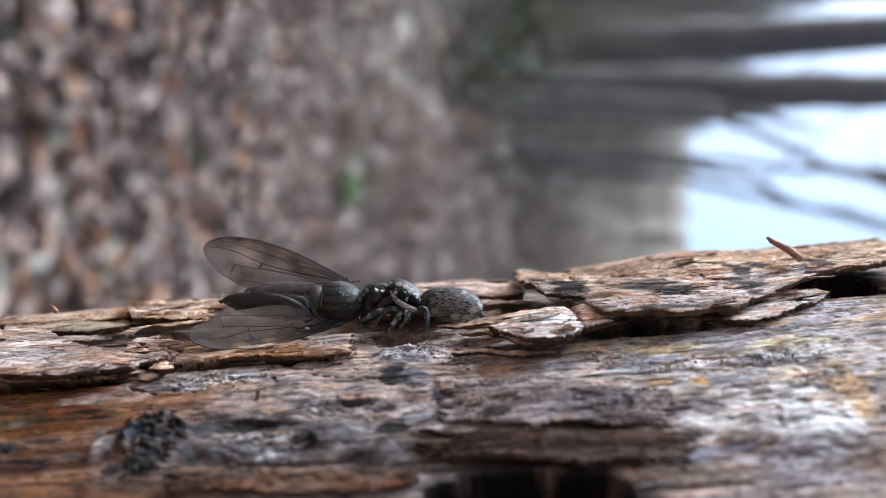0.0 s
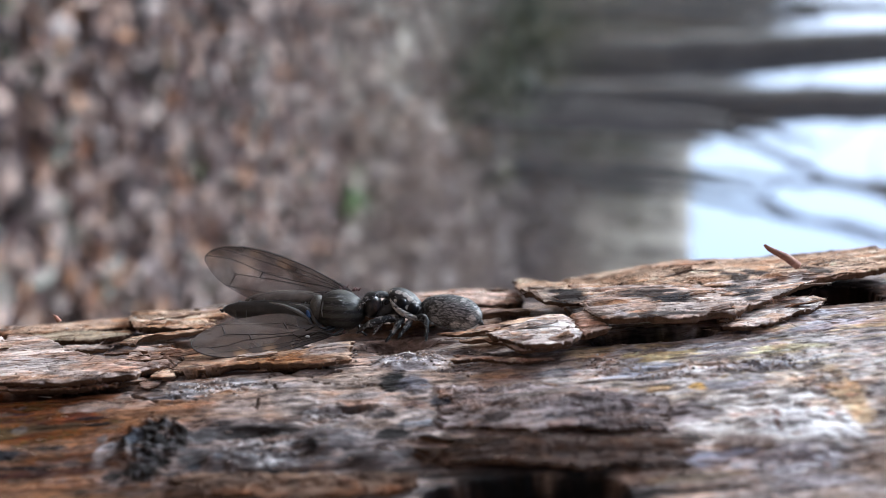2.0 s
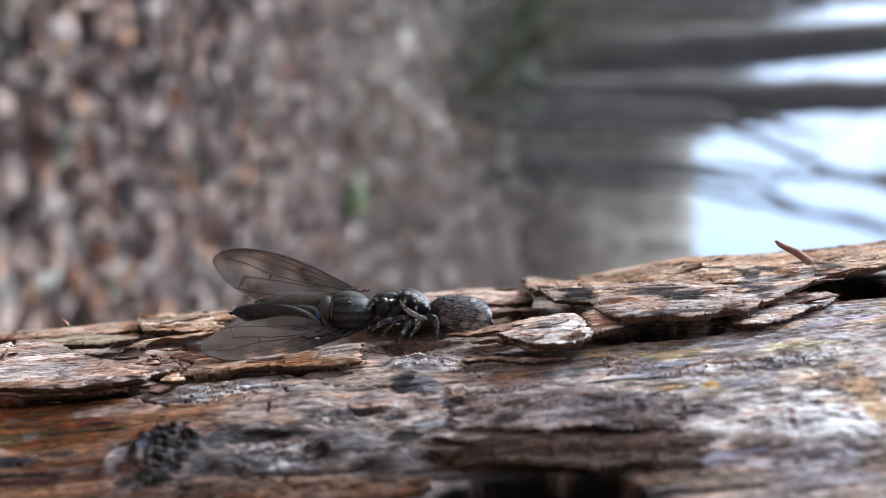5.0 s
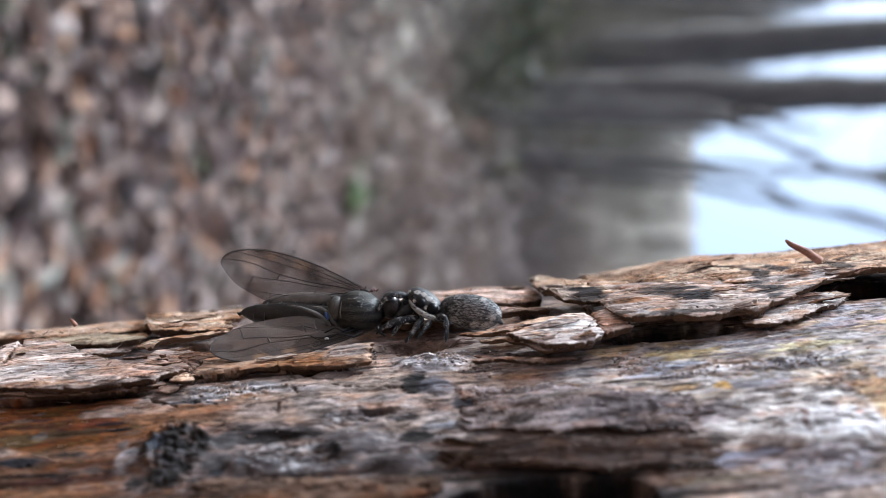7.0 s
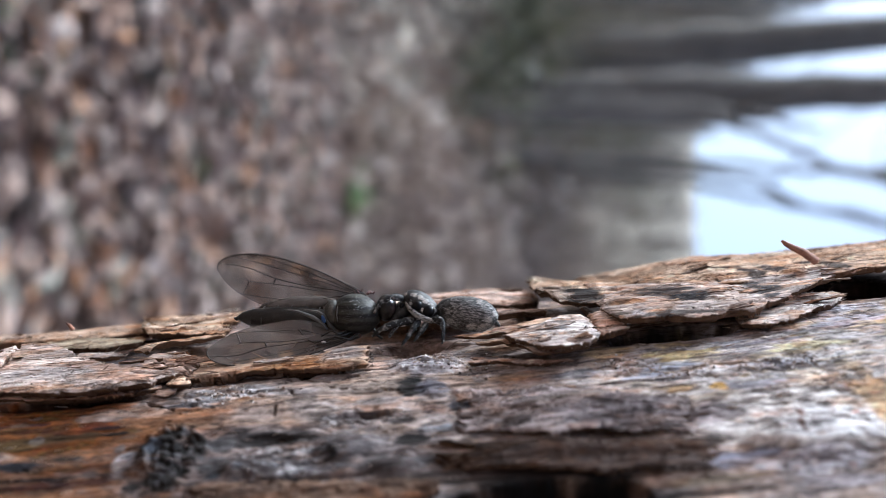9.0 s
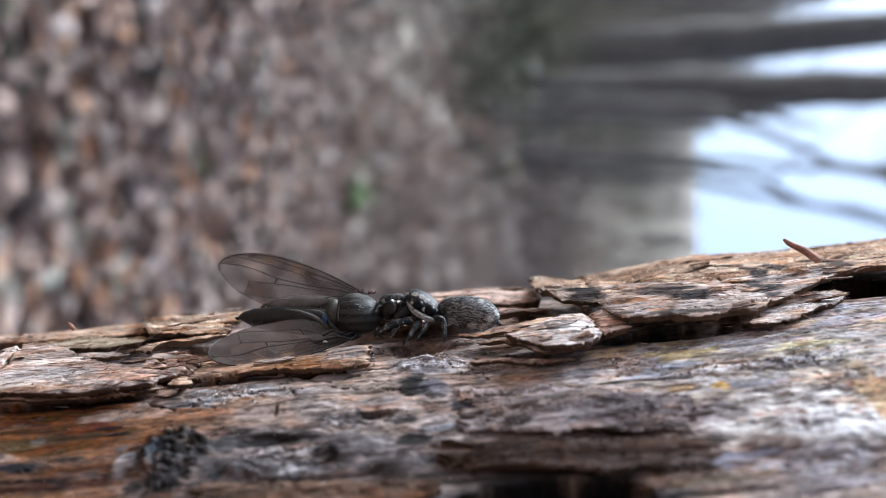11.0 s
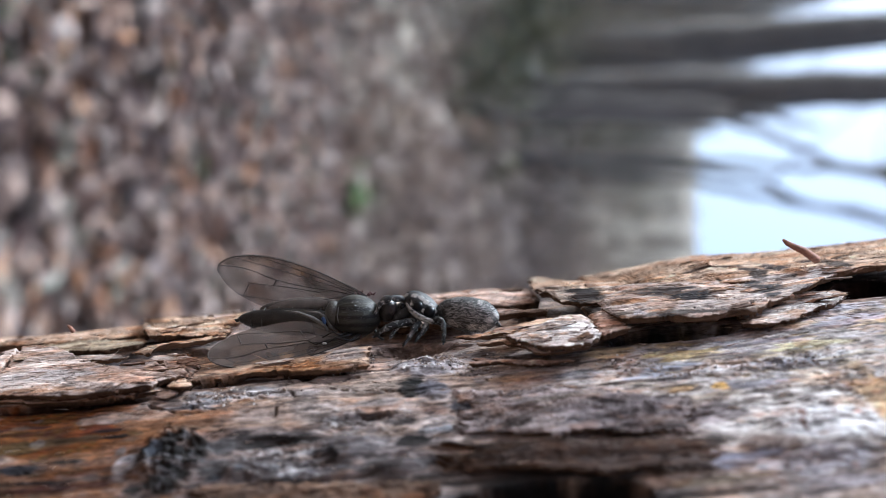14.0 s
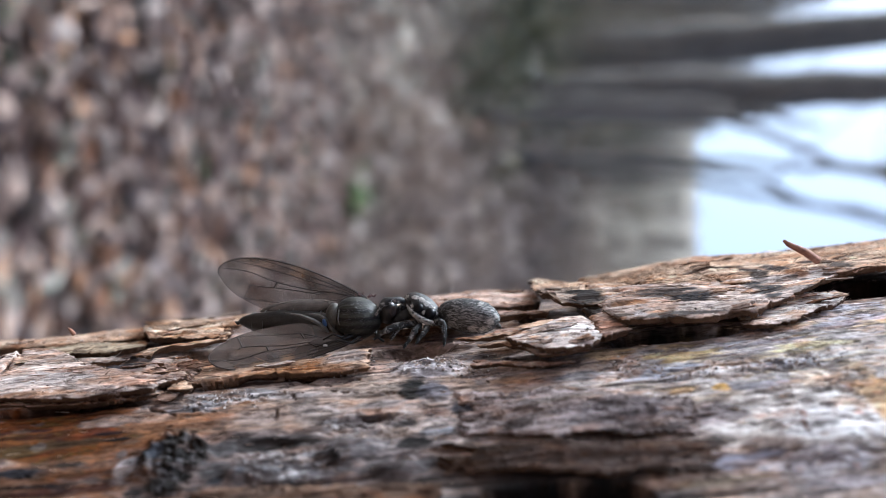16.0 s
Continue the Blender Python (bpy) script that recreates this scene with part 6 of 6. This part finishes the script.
def build_woods():
    # slopes: across (negative is out from the trunk) and up
    def foot(across, d):
        x = across * d
        return (x, d, float(ground_height(x, d)) - 0.05)
    for across, d, r, seed, lean in ((-0.160, 13.0, 0.30, 31, -0.02), (-0.202, 15.0, 0.36, 32, -0.08), (-0.30, 12.0, 0.15, 33, 0.0), (-0.275, 18.0, 0.12, 35, 0.015), (0.12, 14.0, 0.16, 34, 0.0)):
        f = Vector(foot(across, d))
        pts = [f + Vector((lean * z, 0, z)) for z in (0, 1.5, 3, 5, 7.5, 10)]
        build_tree(pts, [r * 1.25, r, r * 0.95, r * 0.85, r * 0.65, r * 0.3], seed, 5, limb_from=0.75)
    # two leaning saplings against the sky
    build_tree([foot(-0.10, 12.0), at_view(-0.085, 0.27, 12.0), at_view(-0.075, 0.325, 12.0), at_view(-0.042, 0.40, 12.0), at_view(-0.02, 0.50, 12.0)],
               [0.07, 0.062, 0.052, 0.042, 0.03], 41, 1, "slender leaning bare sapling")
    build_tree([foot(-0.14, 11.0), at_view(-0.135, 0.30, 11.0), at_view(-0.12, 0.345, 11.0), at_view(-0.09, 0.41, 11.0), at_view(-0.07, 0.48, 11.0)],
               [0.07, 0.055, 0.05, 0.05, 0.035], 42, 2, "slender leaning bare sapling")
    build_tree([foot(-0.150, 12.5), at_view(-0.148, 0.235, 12.5), at_view(-0.143, 0.30, 12.5), at_view(-0.139, 0.345, 12.5), at_view(-0.128, 0.40, 12.5)],
               [0.15, 0.14, 0.12, 0.06, 0.03], 43, 2, "slender leaning bare sapling")
    build_tree([foot(-0.262, 14.0), at_view(-0.262, 0.25, 14.0), at_view(-0.254, 0.33, 14.0), at_view(-0.262, 0.38, 14.0), at_view(-0.268, 0.45, 14.0)],
               [0.09, 0.08, 0.07, 0.06, 0.03], 44, 2, "slender leaning bare sapling")
    build_tree([foot(-0.085, 13.0), at_view(-0.070, 0.27, 13.0), at_view(-0.060, 0.31, 13.0), at_view(-0.046, 0.375, 13.0), at_view(-0.037, 0.45, 13.0), at_view(-0.020, 0.52, 13.0)],
               [0.08, 0.06, 0.05, 0.045, 0.04, 0.025], 45, 1, "slender leaning bare sapling", 0.8)
    build_tree([foot(-0.098, 11.5), at_view(-0.092, 0.29, 11.5), at_view(-0.088, 0.37, 11.5), at_view(-0.082, 0.44, 11.5), at_view(-0.078, 0.50, 11.5)],
               [0.05, 0.035, 0.04, 0.07, 0.08], 46, 1, "slender leaning bare sapling", 0.8)
    # thicket of thin stems on the bank
    rng = random.Random(21)
    verts, faces = [], []
    for i in range(3700):
        tall = i >= 2100
        d = rng.uniform(19, 27) if tall else 12.2 + 14.8 * rng.random()**0.8
        across = rng.uniform(-0.36, -0.125) if tall else rng.uniform(-0.42, 0.32)
        x = across * d
        z = GROUND + 0.44 * min(max(d - 8.5, 0), 17.5)
        top = 0.262 + (0.09 * max(0.0, (-across - 0.14)) / 0.14) + (rng.gauss(0, 0.03) if across < -0.14 else rng.gauss(0, 0.006))
        h = max(0.3, (0.262 + rng.random()**1.3 * (0.03 + 0.8 * (-across - 0.125))) * d - z) if tall else min(rng.uniform(0.5, 2.6), max(0.2, top * d - z))
        r = rng.uniform(0.012, 0.04) if tall else rng.uniform(0.008, 0.03)
        lx, ly = rng.gauss(0, 0.12) * h, rng.gauss(0, 0.12) * h
        k = len(verts)
        for j in range(3):
            a = j * 2.094
            verts.append((x + r * math.cos(a), d + r * math.sin(a), z - 0.3))
            verts.append((x + lx + r * 0.4 * math.cos(a), d + ly + r * 0.4 * math.sin(a), z + h))
        for j in range(3):
            n = (j + 1) % 3
            faces.append((k + 2 * j, k + 2 * n, k + 2 * n + 1, k + 2 * j + 1))
    stuff("thicket", verts, faces, leaf_material("thin_stem", [(0.0, (0.20, 0.172, 0.125)), (0.5, (0.38, 0.325, 0.25)), (1.0, (0.54, 0.47, 0.37))]),
          "dense thicket of bare grey-brown stems on the bank", "thicket")
    # clumps of bramble and of dead bracken over the bank
    for name, mat, label, n_clumps, lo, hi, top in (
            ("bramble", IVY, "dull green bramble clumps on the bank", 42, -0.27, -0.08, 0.21),
            ("bracken", BRACKEN, "pale brown dead bracken on the bank", 62, -0.09, 0.07, 0.13)):
        spots = []
        for _ in range(n_clumps):
            across, up = rng.uniform(lo, hi), rng.uniform(0.01 if name == "bramble" else -0.08, top)
            d = (0.44 * 8.5 - GROUND) / (0.44 - up)
            size = rng.uniform(0.25, 0.8)
            for _ in range(230):
                x, y = across * d + rng.gauss(0, size), d + rng.gauss(0, size)
                z = GROUND + 0.44 * max(y - 8.5, 0) + abs(rng.gauss(0, 0.5 * size))
                spots.append((x, y, z))
        v, f = scatter_leaves(rng, spots, 0.10, 0.9)
        stuff(name, v, f, mat, label, name)
    # more stems all round, behind the viewer too
    verts, faces = [], []
    for _ in range(260):
        ang = rng.uniform(0, 2 * math.pi)
        d = rng.uniform(14, 45)
        x, y = d * math.sin(ang), d * math.cos(ang)
        if y > 0 and -0.5 < x / y < 0.5:
            continue
        z = float(ground_height(x, y)) - 0.2
        r, h = rng.uniform(0.08, 0.2), rng.uniform(8, 14)
        k = len(verts)
        for j in range(6):
            a = j * math.pi / 3
            verts.append((x + r * math.cos(a), y + r * math.sin(a), z))
            verts.append((x + r * 0.3 * math.cos(a), y + r * 0.3 * math.sin(a), z + h))
        for j in range(6):
            n = (j + 1) % 6
            faces.append((k + 2 * j, k + 2 * n, k + 2 * n + 1, k + 2 * j + 1))
    stuff("far_woods", verts, faces, BARK, "bare woods standing round the clearing", "woods")


build_ground()
build_litter()
for px_, py_, rad_, seed_ in ((-0.53, 8.4, 0.36, 1), (-0.36, 8.3, 0.24, 2), (-0.58, 2.96, 0.07, 3), (-0.37, 1.89, 0.05, 4), (-0.30, 3.4, 0.06, 5), (-0.75, 2.2, 0.05, 6)):
    build_plant(px_, py_, rad_, seed_)
build_woods()


# ---- movement ----
def motions():
    """The fly sags a little as the spider shifts its grip, about seven seconds in."""
    x, y, z = FLY_PIVOT
    walk(fly, [(t, pose(x, y, z, 0, deg, 0)) for t, deg in (
        (0.0, 0.95), (1.0, 0.9), (2.0, 0.95), (4.0, 0.95), (6.5, 0.9), (7.0, 0.55), (7.2, 0.0), (7.5, -0.45), (8.0, -0.25), (8.5, -0.05), (9.0, 0.0), (12.5, 0.0), (16.0, -0.1))])


motions()
